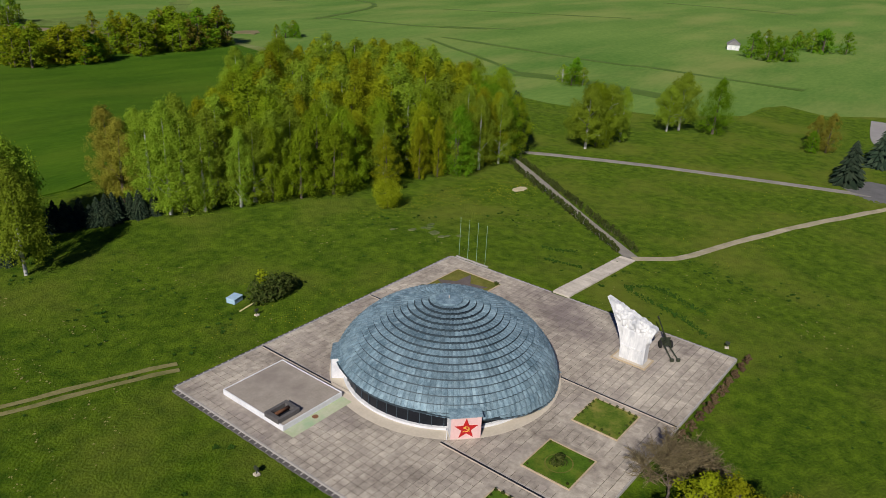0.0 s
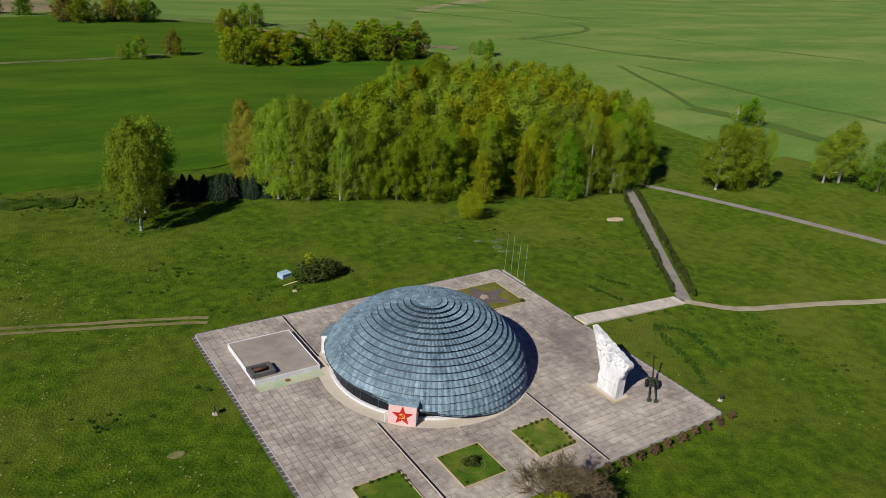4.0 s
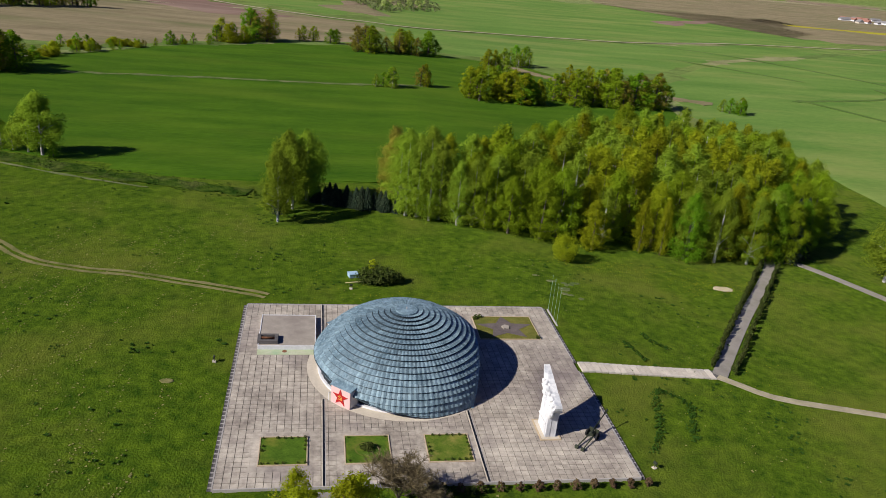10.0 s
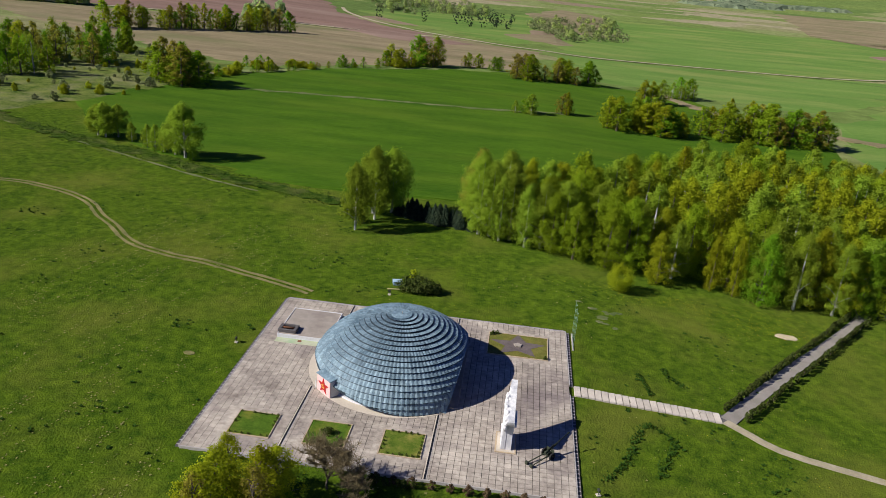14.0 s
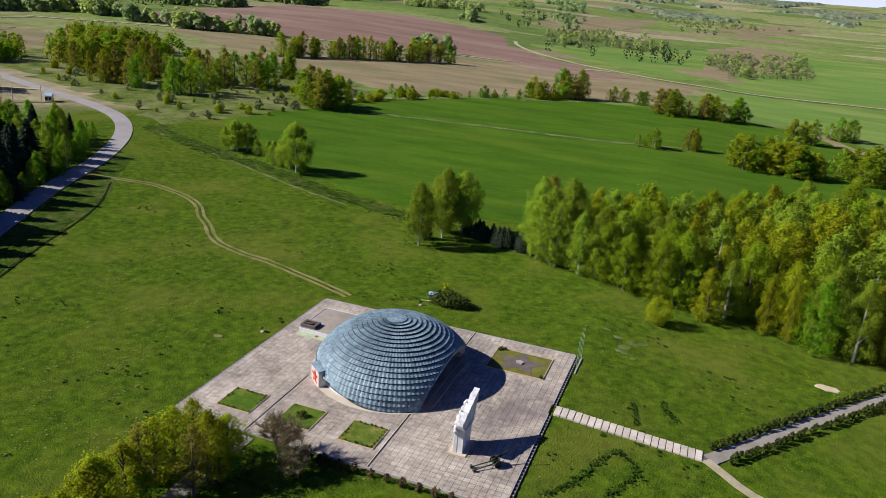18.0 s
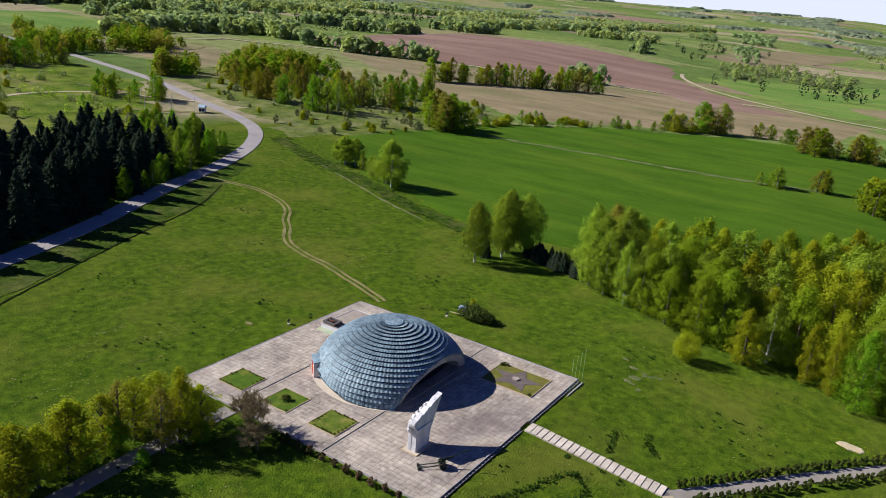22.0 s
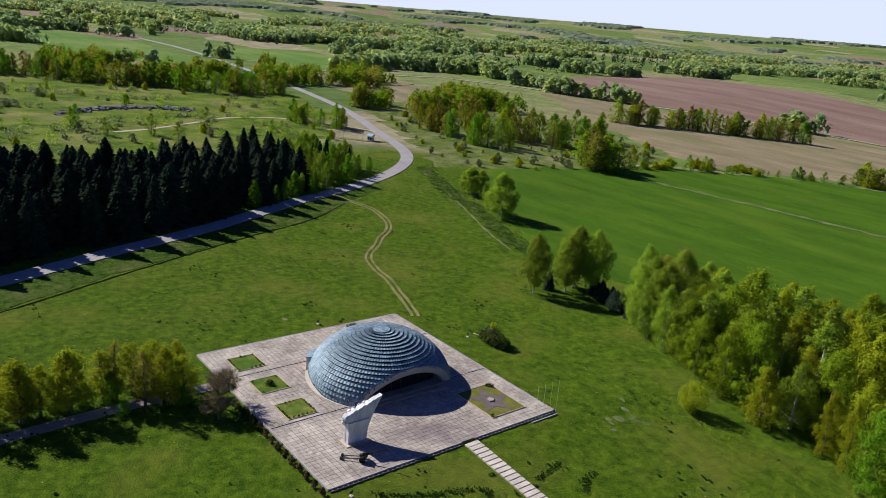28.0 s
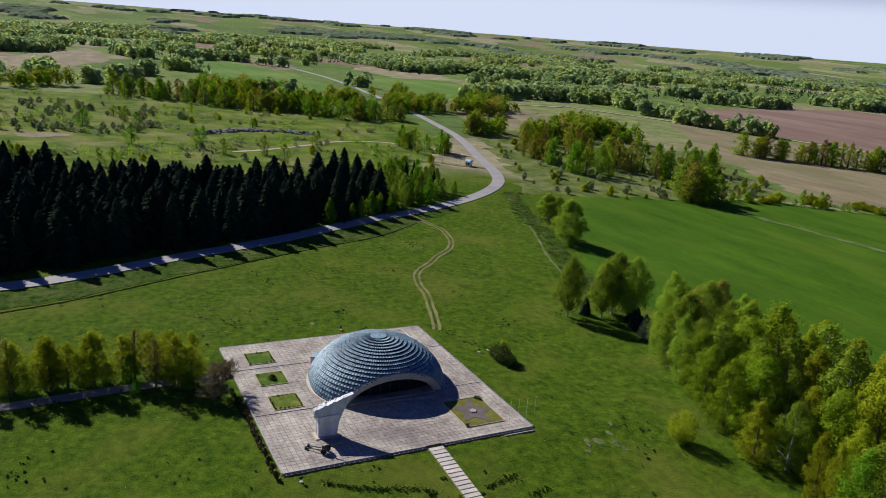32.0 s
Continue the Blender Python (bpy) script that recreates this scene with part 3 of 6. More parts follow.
ribbon("path", [(-151, 121.1), (-134, 114.4), (-113.6, 107.0), (-91.1, 97.4), (-72.9, 88.9), (-53.1, 81.5)], 0.7, 0.12, M_DRYSTRIP, "faint trodden line along the field edge", "path", 0.05, 3.0, 1.0)


def patch(name, cx, cy, rx, ry, material, label, category, seed, lift=0.05):
    rng = random.Random(seed)
    k = 22
    rim = [(cx + rx * math.cos(2 * math.pi * i / k) * rng.uniform(0.75, 1.1), cy + ry * math.sin(2 * math.pi * i / k) * rng.uniform(0.75, 1.1)) for i in range(k)]
    v = [(cx, cy, height(cx, cy) + lift)] + [(x, y, height(x, y) + lift) for x, y in rim] + [(cx + (x - cx) * 1.06, cy + (y - cy) * 1.06, height(x, y) - 0.05) for x, y in rim]
    f = [(0, 1 + i, 1 + (i + 1) % k) for i in range(k)] + [(1 + i, 1 + k + i, 1 + k + (i + 1) % k, 1 + (i + 1) % k) for i in range(k)]
    return tagged(new(name, mesh_of(name, v, f, material)), label, category, kind="structure")


patch("sand_patch", 68.2, 34.8, 2.2, 1.1, M_SAND, "heap of pale sand spread on the grass", "sand", 4, 0.12)
pb = random.Random(19)
for k in range(11):
    patch("bare_patch", pb.gauss(33.2, 1.9), pb.gauss(30.6, 2.2), pb.uniform(0.35, 1.2), pb.uniform(0.3, 0.8), M_DRYSTRIP, "bare trodden earth in the grass", "earth", 60 + k, 0.03)
patch("bare_patch", -33.8, -3.2, 0.9, 0.6, M_TRACK, "bare trodden earth in the grass", "earth", 7)
patch("bare_patch", -313, -60, 9, 14, M_BEIGE, "bare pinkish ground on the rough pasture", "earth", 8, 0.3)


def scatter(name, label, material, seed, spots, size, lift, quads):
    """Small clumps in the grass, one body."""
    r = random.Random(seed)
    v, f = [], []
    for x, y, s in spots(r):
        z = height(x, y)
        for _ in range(quads):
            a, d = r.uniform(0, 6.28), r.uniform(0, 0.6) * s * size
            px, py, w = x + d * math.cos(a), y + d * math.sin(a), size * s * r.uniform(0.4, 0.9)
            ta = r.uniform(0, 6.28)
            b = len(v)
            for k in range(4):
                v.append((px + w * math.cos(ta + k * 1.57), py + w * math.sin(ta + k * 1.57), z + lift * (0.2 + (k % 2)) * r.uniform(0.5, 1.2)))
            f.append((b, b + 1, b + 2, b + 3))
    return tagged(new(name, mesh_of(name, v, f, material)), label, "grass", kind="stuff")


def open_meadow(x, y):
    return not (-27 < x < 27 and -28 < y < 21) and not (y > 46 and x > -5) and not (y > 90)


def dark_spots(r):
    out = []
    while len(out) < 620:
        cx, cy = r.uniform(-100, 60), r.uniform(-75, 80)
        n = r.choice((1, 1, 2, 5, 9))
        for _ in range(n):
            x, y = cx + r.gauss(0, 2.2), cy + r.gauss(0, 1.6)
            if open_meadow(x, y):
                out.append((x, y, r.uniform(0.5, 1.2)))
    return out


def arc_spots(r):
    out = []
    for line in (((36, -5.6), (34.3, -9), (32.9, -13.4), (31.2, -17), (29.2, -20.5)), ((36, -5.6), (38, -6.5), (39.6, -9.5), (38.2, -13), (36.4, -17.5)), ((36.5, 9), (37.2, 6.5), (38, 3.6)), ((41, 12.5), (42, 10), (43.5, 8))):
        for p in smooth_line(line, 0.45):
            for _ in range(6):
                out.append((p.x + r.gauss(0, 0.35), p.y + r.gauss(0, 0.35), r.uniform(0.25, 0.6)))
    return out


ROW = (0.15, 0.99)


def pale_spots(r):
    """Dry tussocks, singly and in the short rows that an old mowing left."""
    out = []
    while len(out) < 1100:
        cx, cy = r.uniform(-95, 60), r.uniform(-70, 75)
        for _ in range(r.choice((1, 2, 6, 12))):
            x, y = cx + r.gauss(0, 3.0), cy + r.gauss(0, 3.0)
            if open_meadow(x, y):
                out.append((x, y, r.uniform(0.3, 1.0) ** 2 * 1.6))
    for _ in range(190):
        cx, cy = r.choice(((-55, 5), (-62, 22), (-45, -18), (-70, -5), (-60, 35), (-38, 40), (-30, -40)))
        cx, cy = cx + r.gauss(0, 9), cy + r.gauss(0, 9)
        for k in range(r.randint(4, 13)):
            x, y = cx + ROW[0] * k * 0.8 + r.gauss(0, 0.25), cy + ROW[1] * k * 0.8 + r.gauss(0, 0.25)
            if open_meadow(x, y):
                out.append((x, y, r.uniform(0.5, 1.5)))
    return out


M_CLUMP = mat("dark_clump", (0.018, 0.048, 0.005), (0.038, 0.085, 0.010), 0.8, 4.0, 0.95, bump=0, spec=0.05)
M_STRAW = mat("dry_tussock", (0.17, 0.17, 0.05), (0.30, 0.28, 0.11), 0.5, 4.0, 0.95, bump=0, spec=0.05)
M_DANDELION = mat("dandelions", (0.34, 0.28, 0.01), (0.50, 0.42, 0.03), 0.5, 4.0, 0.9, bump=0, spec=0.05)
scatter("grass_clumps", "dark green clumps scattered in the meadow", M_CLUMP, 3, dark_spots, 0.34, 0.16, 5)
def strip_spots(r):
    out = []
    q = smooth_line([(-160, 128), (-128, 114), (-95, 104), (-62, 90), (-30, 80), (-22, 78)], 1.0)
    for _ in range(1500):
        p = r.choice(q)
        out.append((p.x + r.gauss(0, 2.4), p.y + r.gauss(0, 2.4), r.uniform(0.3, 1.0) ** 2 * 1.8))
    return out


scatter("grass_clumps", "green tussocks along the field edge", M_ROUGHGRASS, 8, strip_spots, 0.24, 0.26, 3)
scatter("grass_clumps", "curved lines of dark green clumps in the meadow", M_CLUMP, 4, arc_spots, 0.36, 0.2, 4)
scatter("dry_tussocks", "pale dry grass tussocks scattered in the meadow", M_STRAW, 5, pale_spots, 0.145, 0.08, 2)


def yellow_spots(r):
    out = []
    for cx, cy, sx_, sy_, n in ((66, 36, 7, 3, 700), (52, 43, 9, 2.5, 700), (38, 47, 8, 2, 300), (75, -8, 18, 8, 200), (-2, 24.5, 8, 1.6, 90), (-10, 30, 4, 4, 60), (110, 5, 12, 16, 160), (47, -2, 6, 3, 60)):
        for _ in range(n):
            x, y = r.gauss(cx, sx_), r.gauss(cy, sy_)
            if open_meadow(x, y):
                out.append((x, y, r.uniform(0.5, 1.0)))
    return out


scatter("dandelions", "yellow dandelions scattered in the meadow", M_DANDELION, 6, yellow_spots, 0.07, 0.06, 2)

# ---- the square ----
X0, X1, Y0, Y1 = -25.0, 25.0, -25.9, 19.7
CX, R0, H0 = -1.42, 13.3, 9.2
RING = 13.75
BEDS = [(-20.5, -14.75, -22.15, -16.6), (-10.4, -4.8, -22.15, -16.6), (-0.4, 5.25, -22.15, -16.6)]
STARBED = (11.75, 21.87, 8.05, 16.0)
PLAT = (-22.4, -13.95, 4.75, 14.75)
GROOVES = (-12.85, 6.28)

bm = bmesh.new()
box(bm, X0, X1, Y0, Y1, -0.75, -0.045)
plaza = tagged(part("plaza", bm, M_JOINT, None), "wide square of grey concrete paving slabs with earth joints", "paving", kind="structure")
v, f = [], []
K = 96
for i in range(K + 1):
    a = radians(53 + 254 * i / K)
    for r, z in ((10.0, 0.02), (RING, 0.02), (RING, -0.05)):
        v.append((CX + r * math.cos(a), r * math.sin(a), z))
for i in range(K):
    j = i + 1
    for k in range(2):
        f.append((i * 3 + k, i * 3 + k + 1, j * 3 + k + 1, j * 3 + k))
tagged(new("ring_pavement", mesh_of("ring_pavement", v, f, M_RING)), "pale smooth concrete apron round the dome", "paving", kind="structure")

for gx, spans in ((GROOVES[0], ((Y0, -8.4), (4.2, Y1))), (GROOVES[1], ((Y0, -11.0), (11.0, Y1)))):
    for a, b in spans:
        g = thing("drain_channel", "narrow dark drain channel with a pale kerb", "drain", "drains across the square", "", (gx, (a + b) / 2, 0))
        n = (b - a) / 2
        # near-black strip just above the slabs stands for the shaded groove
        part("channel", boxes((-0.13, 0.13, -n, n, -0.04, 0.016)), M_DARK, g, "near-black strip painted for the shaded channel")
        part("kerb", boxes((-0.25, -0.13, -n, n, -0.04, 0.035), bevel=0.01), M_RING, g, "pale concrete edge strip")
        part("kerb", boxes((0.13, 0.22, -n, n, -0.04, 0.02)), M_KERB, g, "concrete edge strip")


def leaf_cloud(blobs, per, size, rng, flat=0.0, axis_pull=0.0, turn=0.42, inner=0.2):
    """Leaves scattered through the outer half of each clump: quads of uneven size and turn."""
    v, f = [], []
    for cx, cy, cz, rx, ry, rz in blobs:
        d = rng.normal(size=(per, 3))
        d /= np.linalg.norm(d, axis=1, keepdims=True)
        p = d * (rng.uniform(inner, 1.2, (per, 1)) ** 0.6) * (rx, ry, rz) + (cx, cy, cz)
        out = p * (1, 1, 0)
        out /= np.linalg.norm(out, axis=1, keepdims=True) + 1e-6
        nrm = d * 0.8 + (out * axis_pull) + rng.normal(size=(per, 3)) * turn + (0, 0, 0.3 + flat)
        nrm /= np.linalg.norm(nrm, axis=1, keepdims=True)
        a = np.cross(nrm, rng.normal(size=(per, 3)))
        a /= np.linalg.norm(a, axis=1, keepdims=True)
        b = np.cross(nrm, a)
        s = size * rng.uniform(0.55, 1.25, (per, 1))
        base = len(v)
        q = np.stack((p - a * s, p - b * s * 0.7, p + a * s, p + b * s * 0.7), 1).reshape(-1, 3)
        v.extend(map(tuple, q.tolist()))
        f.extend((base + 4 * i, base + 4 * i + 1, base + 4 * i + 2, base + 4 * i + 3) for i in range(per))
    return v, f


def tuft_mesh(name, r, h, leaf, n, material, seed):
    rng = np.random.default_rng(seed)
    v, f = leaf_cloud([(0, 0, h * 0.5, r, r, h * 0.55)], n, leaf, rng)
    return mesh_of(name, v, f, material)


for a, b, c, e in BEDS + [STARBED, PLAT]:
    part("surround", boxes((a - 1.1, b + 1.1, c - 1.1, e + 1.1, -0.06, -0.012)), M_SLABJ, plaza, "cut slabs round the bed")
TUFT = tuft_mesh("tuft", 0.24, 0.42, 0.10, 40, L_DARKBUSH, 3)
for k, (a, b, c, d) in enumerate(BEDS):
    bed = thing("flower_bed", ("square lawn bed with dark shrublets along its stone edging", "square lawn bed with a worn ring and a dark centre bush", "square dry lawn bed with dark shrublets along its stone edging")[k], "flower bed", "beds on the square", "", ((a + b) / 2, (c + d) / 2, 0))
    w, h = (b - a) / 2, (d - c) / 2
    part("lawn", boxes((-w + 0.1, w - 0.1, -h + 0.1, h - 0.1, -0.04, 0.05)), M_PATCHLAWN if k == 2 else M_LAWN, bed, "mown grass")
    for q in ((-w, w, -h, -h + 0.14), (-w, w, h - 0.14, h), (-w, -w + 0.14, -h + 0.14, h - 0.14), (w - 0.14, w, -h + 0.14, h - 0.14)):
        part("edging", boxes((*q, -0.04, 0.11), bevel=0.015), M_EDGE, bed, "tan stone edging")
    rng = random.Random(k)
    if k == 1:
        v, f = [], []
        for i in range(40):
            t = 2 * math.pi * i / 40
            for r in (1.42, 1.56):
                v.append((r * math.cos(t), r * math.sin(t) * 0.92, 0.056))
        part("worn_ring", mesh_of("worn_ring", v, [(2 * i, 2 * i + 1, (2 * i + 3) % 80, (2 * i + 2) % 80) for i in range(40)], M_DRYLAWN), None, bed)
        rr = np.random.default_rng(8)
        v, f = leaf_cloud([(0.1, 0, 0.35, 0.95, 0.8, 0.4), (-0.4, 0.2, 0.3, 0.6, 0.6, 0.35), (0.2, 0.1, 0.65, 0.5, 0.45, 0.35)], 120, 0.13, rr)
        part("shrub", mesh_of("shrub", v, f, L_DARKBUSH), None, bed, "dark low shrub")
        spots = [(sx * (w - 0.5), sy * (h - 0.5)) for sx in (-1, 1) for sy in (-1, 1)]
    else:
        spots = []
        for i in range(7):
            t = -1 + 2 * i / 6
            spots += [(t * (w - 0.35), h - 0.35), (t * (w - 0.35), -h + 0.35)]
            if 0 < i < 6:
                spots += [(w - 0.35, t * (h - 0.35)), (-w + 0.35, t * (h - 0.35))]
    for x, y in spots:
        if rng.random() < 0.88:
            ob = part("shrublet", TUFT, None, bed)
            ob.matrix_basis = pose(x + rng.uniform(-.1, .1), y + rng.uniform(-.1, .1), 0.04, 0, 0, rng.uniform(0, 360)) @ Matrix.Diagonal((rng.uniform(0.55, 0.9),) * 3).to_4x4()

a, b, c, d = STARBED
bed = thing("star_bed", "dry lawn bed with a five-pointed star of bare earth", "flower bed", "beds on the square", "", ((a + b) / 2, (c + d) / 2, 0))
w, h = (b - a) / 2, (d - c) / 2
part("lawn", boxes((-w + 0.1, w - 0.1, -h + 0.1, h - 0.1, -0.04, 0.05)), M_DRYLAWN, bed, "yellowed grass")
for q in ((-w, w, -h, -h + 0.14), (-w, w, h - 0.14, h), (-w, -w + 0.14, -h + 0.14, h - 0.14), (w - 0.14, w, -h + 0.14, h - 0.14)):
    part("edging", boxes((*q, -0.04, 0.13), bevel=0.015), M_EDGE, bed, "tan stone edging")
def star_points(r_out, r_in, turn=90.0):
    return [((r_out if i % 2 == 0 else r_in) * math.cos(radians(turn + 36 * i)), (r_out if i % 2 == 0 else r_in) * math.sin(radians(turn + 36 * i))) for i in range(10)]
part("star", prism(bmesh.new(), [(x * 1.22, y * 0.98) for x, y in star_points(4.0, 1.85, 90)], 0.05, 0.085), M_SOIL, bed, "star of brown earth")
part("flame_stone", prism(bmesh.new(), star_points(0.75, 0.55, 20), 0.085, 0.28), M_CONC, bed, "low stone in the middle of the star")
for x, y in ((-w + 0.8, h - 0.4), (-w + 1.4, h - 0.35), (-w + 0.5, h - 0.9), (w - 0.5, -h + 0.4)):
    ob = part("shrublet", TUFT, None, bed)
    ob.matrix_basis = pose(x, y, 0.04) @ Matrix.Diagonal((1.7, 1.7, 1.3, 1))

# raised platform with its well
a, b, c, d = PLAT
plat = thing("platform", "low raised concrete platform with whitewashed sides and a walled hatch", "platform", at=((a + b) / 2, (c + d) / 2, 0))
w, h = (b - a) / 2, (d - c) / 2
part("deck", boxes((-w + 0.12, w - 0.12, -h + 0.12, h - 0.12, -0.04, 0.58)), M_CONC, plat, "stained concrete deck")
for q in ((-w, w, -h, -h + 0.12), (-w, w, h - 0.12, h), (-w, -w + 0.12, -h + 0.12, h - 0.12), (w - 0.12, w, -h + 0.12, h - 0.12)):
    part("side_wall", boxes((*q, -0.04, 0.66), bevel=0.015), M_WHITE2, plat, "whitewashed side wall")
part("apron", boxes((-w, w, -h - 1.5, -h - 0.01, -0.04, 0.03)), M_GREENSTAIN, plat, "green-stained concrete strip")
part("manhole", prism(bmesh.new(), [(0.35 * math.cos(i * 0.5236) - 0.3, 0.35 * math.sin(i * 0.5236) - h - 0.55) for i in range(12)], 0.03, 0.06), M_RUST, plat, "rusty manhole lid")
hx, hy = -21.0 - plat.location.x, 6.5 - plat.location.y
for q in ((-1.5, 1.5, -1.1, -0.72), (-1.5, 1.5, 0.72, 1.1), (-1.5, -1.0, -0.72, 0.72), (1.0, 1.5, -0.72, 0.72)):
    part("hatch_wall", boxes((hx + q[0], hx + q[1], hy + q[2], hy + q[3], 0.58, 1.15), bevel=0.02), M_HATCH_SHADE, plat, "grey concrete hatch wall")
part("hatch", boxes((hx - 1.0, hx + 1.0, hy - 0.72, hy + 0.72, 0.585, 0.62)), M_DARK, plat, "dark open hatch")
part("pipe", rods("pipe", [((hx - 0.95, hy + 0.1, 0.95), (hx + 0.95, hy + 0.1, 0.95), 0.2)], M_RUST, 10), None, plat, "rusty pipe across the hatch")

# kerb blocks with gaps on the sides of the square
def kerb_row(name, along_x, fixed, lo, hi, side, skip=(0, 0), ribs=True):
    row = thing(name, "sunken kerb channel with concrete ribs along the square", "kerb", "kerbs round the square")

    def bar(part_name, d0, d1, z0, z1, material, label=""):
        e = sorted((fixed + side * d0, fixed + side * d1))
        for p, q in ((lo, skip[0]), (skip[1], hi)) if skip[1] > skip[0] else ((lo, hi),):
            part(part_name, boxes((p, q, *e, z0, z1) if along_x else (*e, p, q, z0, z1)), material, row, label)

    bar("edge_beam", 0.005, 0.16, -0.75, 0.03, M_KERB, "pale concrete edge beam")
    if not ribs:
        return
    # dark colour stands in for the shade down in the channel
    bar("channel", 0.165, 0.55, -0.6, -0.20, M_HATCH_SHADE, "channel bottom darkened to stand for its shade")
    bar("outer_beam", 0.555, 0.61, -0.75, -0.15, M_HATCH_SHADE)
    me, n = None, int((hi - lo) / 0.85)
    for i in range(n):
        c = lo + (i + 0.5) * (hi - lo) / n
        if skip[0] < c < skip[1]:
            continue
        if me is None:
            ob = part("rib", boxes((-0.06, 0.06, 0.165, 0.57, -0.5, -0.12)), M_KERB, row)
            me = ob.data
        else:
            ob = part("rib", me, None, row)
        ob.matrix_basis = pose(c, fixed, 0, 0, 0, 0 if side > 0 else 180) if along_x else pose(fixed, c, 0, 0, 0, -90 if side > 0 else 90)


kerb_row("kerb_west", False, X0, Y0, Y1, -1)
kerb_row("kerb_east", False, X1, Y0, Y1, 1, (-1.5, 1.35))
kerb_row("kerb_north", True, Y1, X0, X1, 1)
kerb_row("kerb_south", True, Y0, X0, X1, -1, ribs=False)


# ---- the dome ----
def rim_z(x):
    return 2.4 * min(1.0, max(0.0, (2.2 - x) / 16.0))


def cut_x(z):
    return 7.1 + 0.28 * z


BULGE = 1.85


def shell_r(z, lift=0.0):
    return (R0 + lift) * max(0.0, 1 - min(1.0, max(0.0, z) / (H0 + lift)) ** BULGE) ** (1 / BULGE)


def shell_z(x, y):
    return H0 * max(0.0, 1 - min(1.0, math.hypot(x, y) / R0) ** BULGE) ** (1 / BULGE)


def u_of(z):
    return math.acos(max(0.0, min(1.0, z / H0)) ** (BULGE / 2))


dome = thing("dome", "helmet-shaped museum dome of overlapping weathered blue-grey metal sheets", "dome", at=(CX, 0, 0))


def on_shell(u, a, lift=0.0):
    """u: 0 at the top, pi/2 at the ground."""
    z = (H0 + lift) * max(0.0, math.cos(u)) ** (2 / BULGE)
    r = shell_r(z, lift)
    return Vector((r * math.cos(a), r * math.sin(a), z))


# under-shell
v, f, idx = [], [], {}
NU, NA = 40, 96
for i in range(NU + 1):
    for k in range(NA):
        idx[i, k] = len(v)
        v.append(on_shell(0.02 + (math.pi / 2 - 0.02) * i / NU, 2 * math.pi * k / NA, -0.1))
for i in range(NU):
    for k in range(NA):
        q = (idx[i, k], idx[i, (k + 1) % NA], idx[i + 1, (k + 1) % NA], idx[i + 1, k])
        c = sum((v[j] for j in q), Vector()) / 4
        if c.x + CX < cut_x(c.z) - 0.1 and c.z > rim_z(c.x + CX) + 0.05:
            f.append(q)
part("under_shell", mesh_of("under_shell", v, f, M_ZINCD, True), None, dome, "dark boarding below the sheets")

# overlapping sheets, ring by ring
rng = random.Random(12)
U0 = u_of(shell_z(-1.55, 0.0))
NR = 19
arc = [0.0]
for i in range(400):
    u = U0 + (math.pi / 2 - U0) * (i + 0.5) / 400
    h = (math.pi / 2 - U0) / 800
    arc.append(arc[-1] + (on_shell(u + h, math.pi) - on_shell(u - h, math.pi)).length)
def u_at(s):
    k = 0
    while k < 399 and arc[k + 1] < s:
        k += 1
    return U0 + (math.pi / 2 - U0) * (k + (s - arc[k]) / (arc[k + 1] - arc[k])) / 400
rest_v, rest_f, count = [], [], 0
for ring in range(NR):
    ua, ub = u_at(arc[-1] * ring / NR), u_at(arc[-1] * min(1.0, (ring + 0.83) / NR))
    rr = on_shell((ua + ub) / 2, math.pi).xy.length
    n = 112 if rr > 7.2 else 72 if rr > 4.0 else 44
    for k in range(n):
        a0, a1 = 2 * math.pi * k / n, 2 * math.pi * (k + 1) / n
        am, da = (a0 + a1) / 2, (a1 - a0) / 2 * 0.955
        mid = on_shell((ua + ub) / 2, am)
        if mid.x + CX > cut_x(mid.z) - 0.12 or mid.z < rim_z(mid.x + CX) - 0.12:
            continue
        j = rng.uniform(-0.015, 0.02)
        lo = 0.21 + j
        pts = []
        for u, lift in ((ua, 0.0), (ub, lo)):
            for s, curl in ((-1, -0.03), (0, 0.045), (1, -0.03)):
                p = on_shell(u, am + s * da, lift + curl)
                z_min = rim_z(p.x + CX)
                if p.z < z_min:
                    p = on_shell(u_of(z_min), am + s * da, lift + curl)
                lim = cut_x(p.z) - CX - 0.03
                p.x = min(p.x, lim)
                pts.append(p)
        drop = [p - Vector((math.cos(am), math.sin(am), 0.6)) * 0.2 for p in pts[3:]]
        pts += drop
        fs = [(0, 1, 4, 3), (1, 2, 5, 4), (3, 4, 7, 6), (4, 5, 8, 7), (0, 3, 6), (2, 8, 5)]
        front = mid.y < -2 and mid.x > -9 and ring >= 10
        if front and count < 290:
            count += 1
            part("sheet", mesh_of("sheet", pts, fs, M_ZINC), None, dome)
        else:
            base = len(rest_v)
            rest_v.extend(pts)
            rest_f.extend(tuple(base + q for q in g) for g in fs)
tagged(part("sheet_cladding", mesh_of("sheet_cladding", rest_v, rest_f, M_ZINCJ), None, dome, "rings of overlapping blue-grey metal sheets"), kind="stuff")

# crown disc
RC = on_shell(U0, math.pi).xy.length
v, f = [(0, 0, H0 + 0.11)], []
ZC = on_shell(U0, math.pi).z
for r, z in ((RC * 0.5, H0 + 0.09), (RC * 0.93, ZC + 0.19), (RC * 0.98, ZC + 0.22), (RC * 1.03, ZC + 0.16), (RC * 1.0, ZC - 0.05)):
    v += [(r * math.cos(2 * math.pi * k / 44), r * math.sin(2 * math.pi * k / 44), z) for k in range(44)]
f = [(0, 1 + k, 1 + (k + 1) % 44) for k in range(44)]
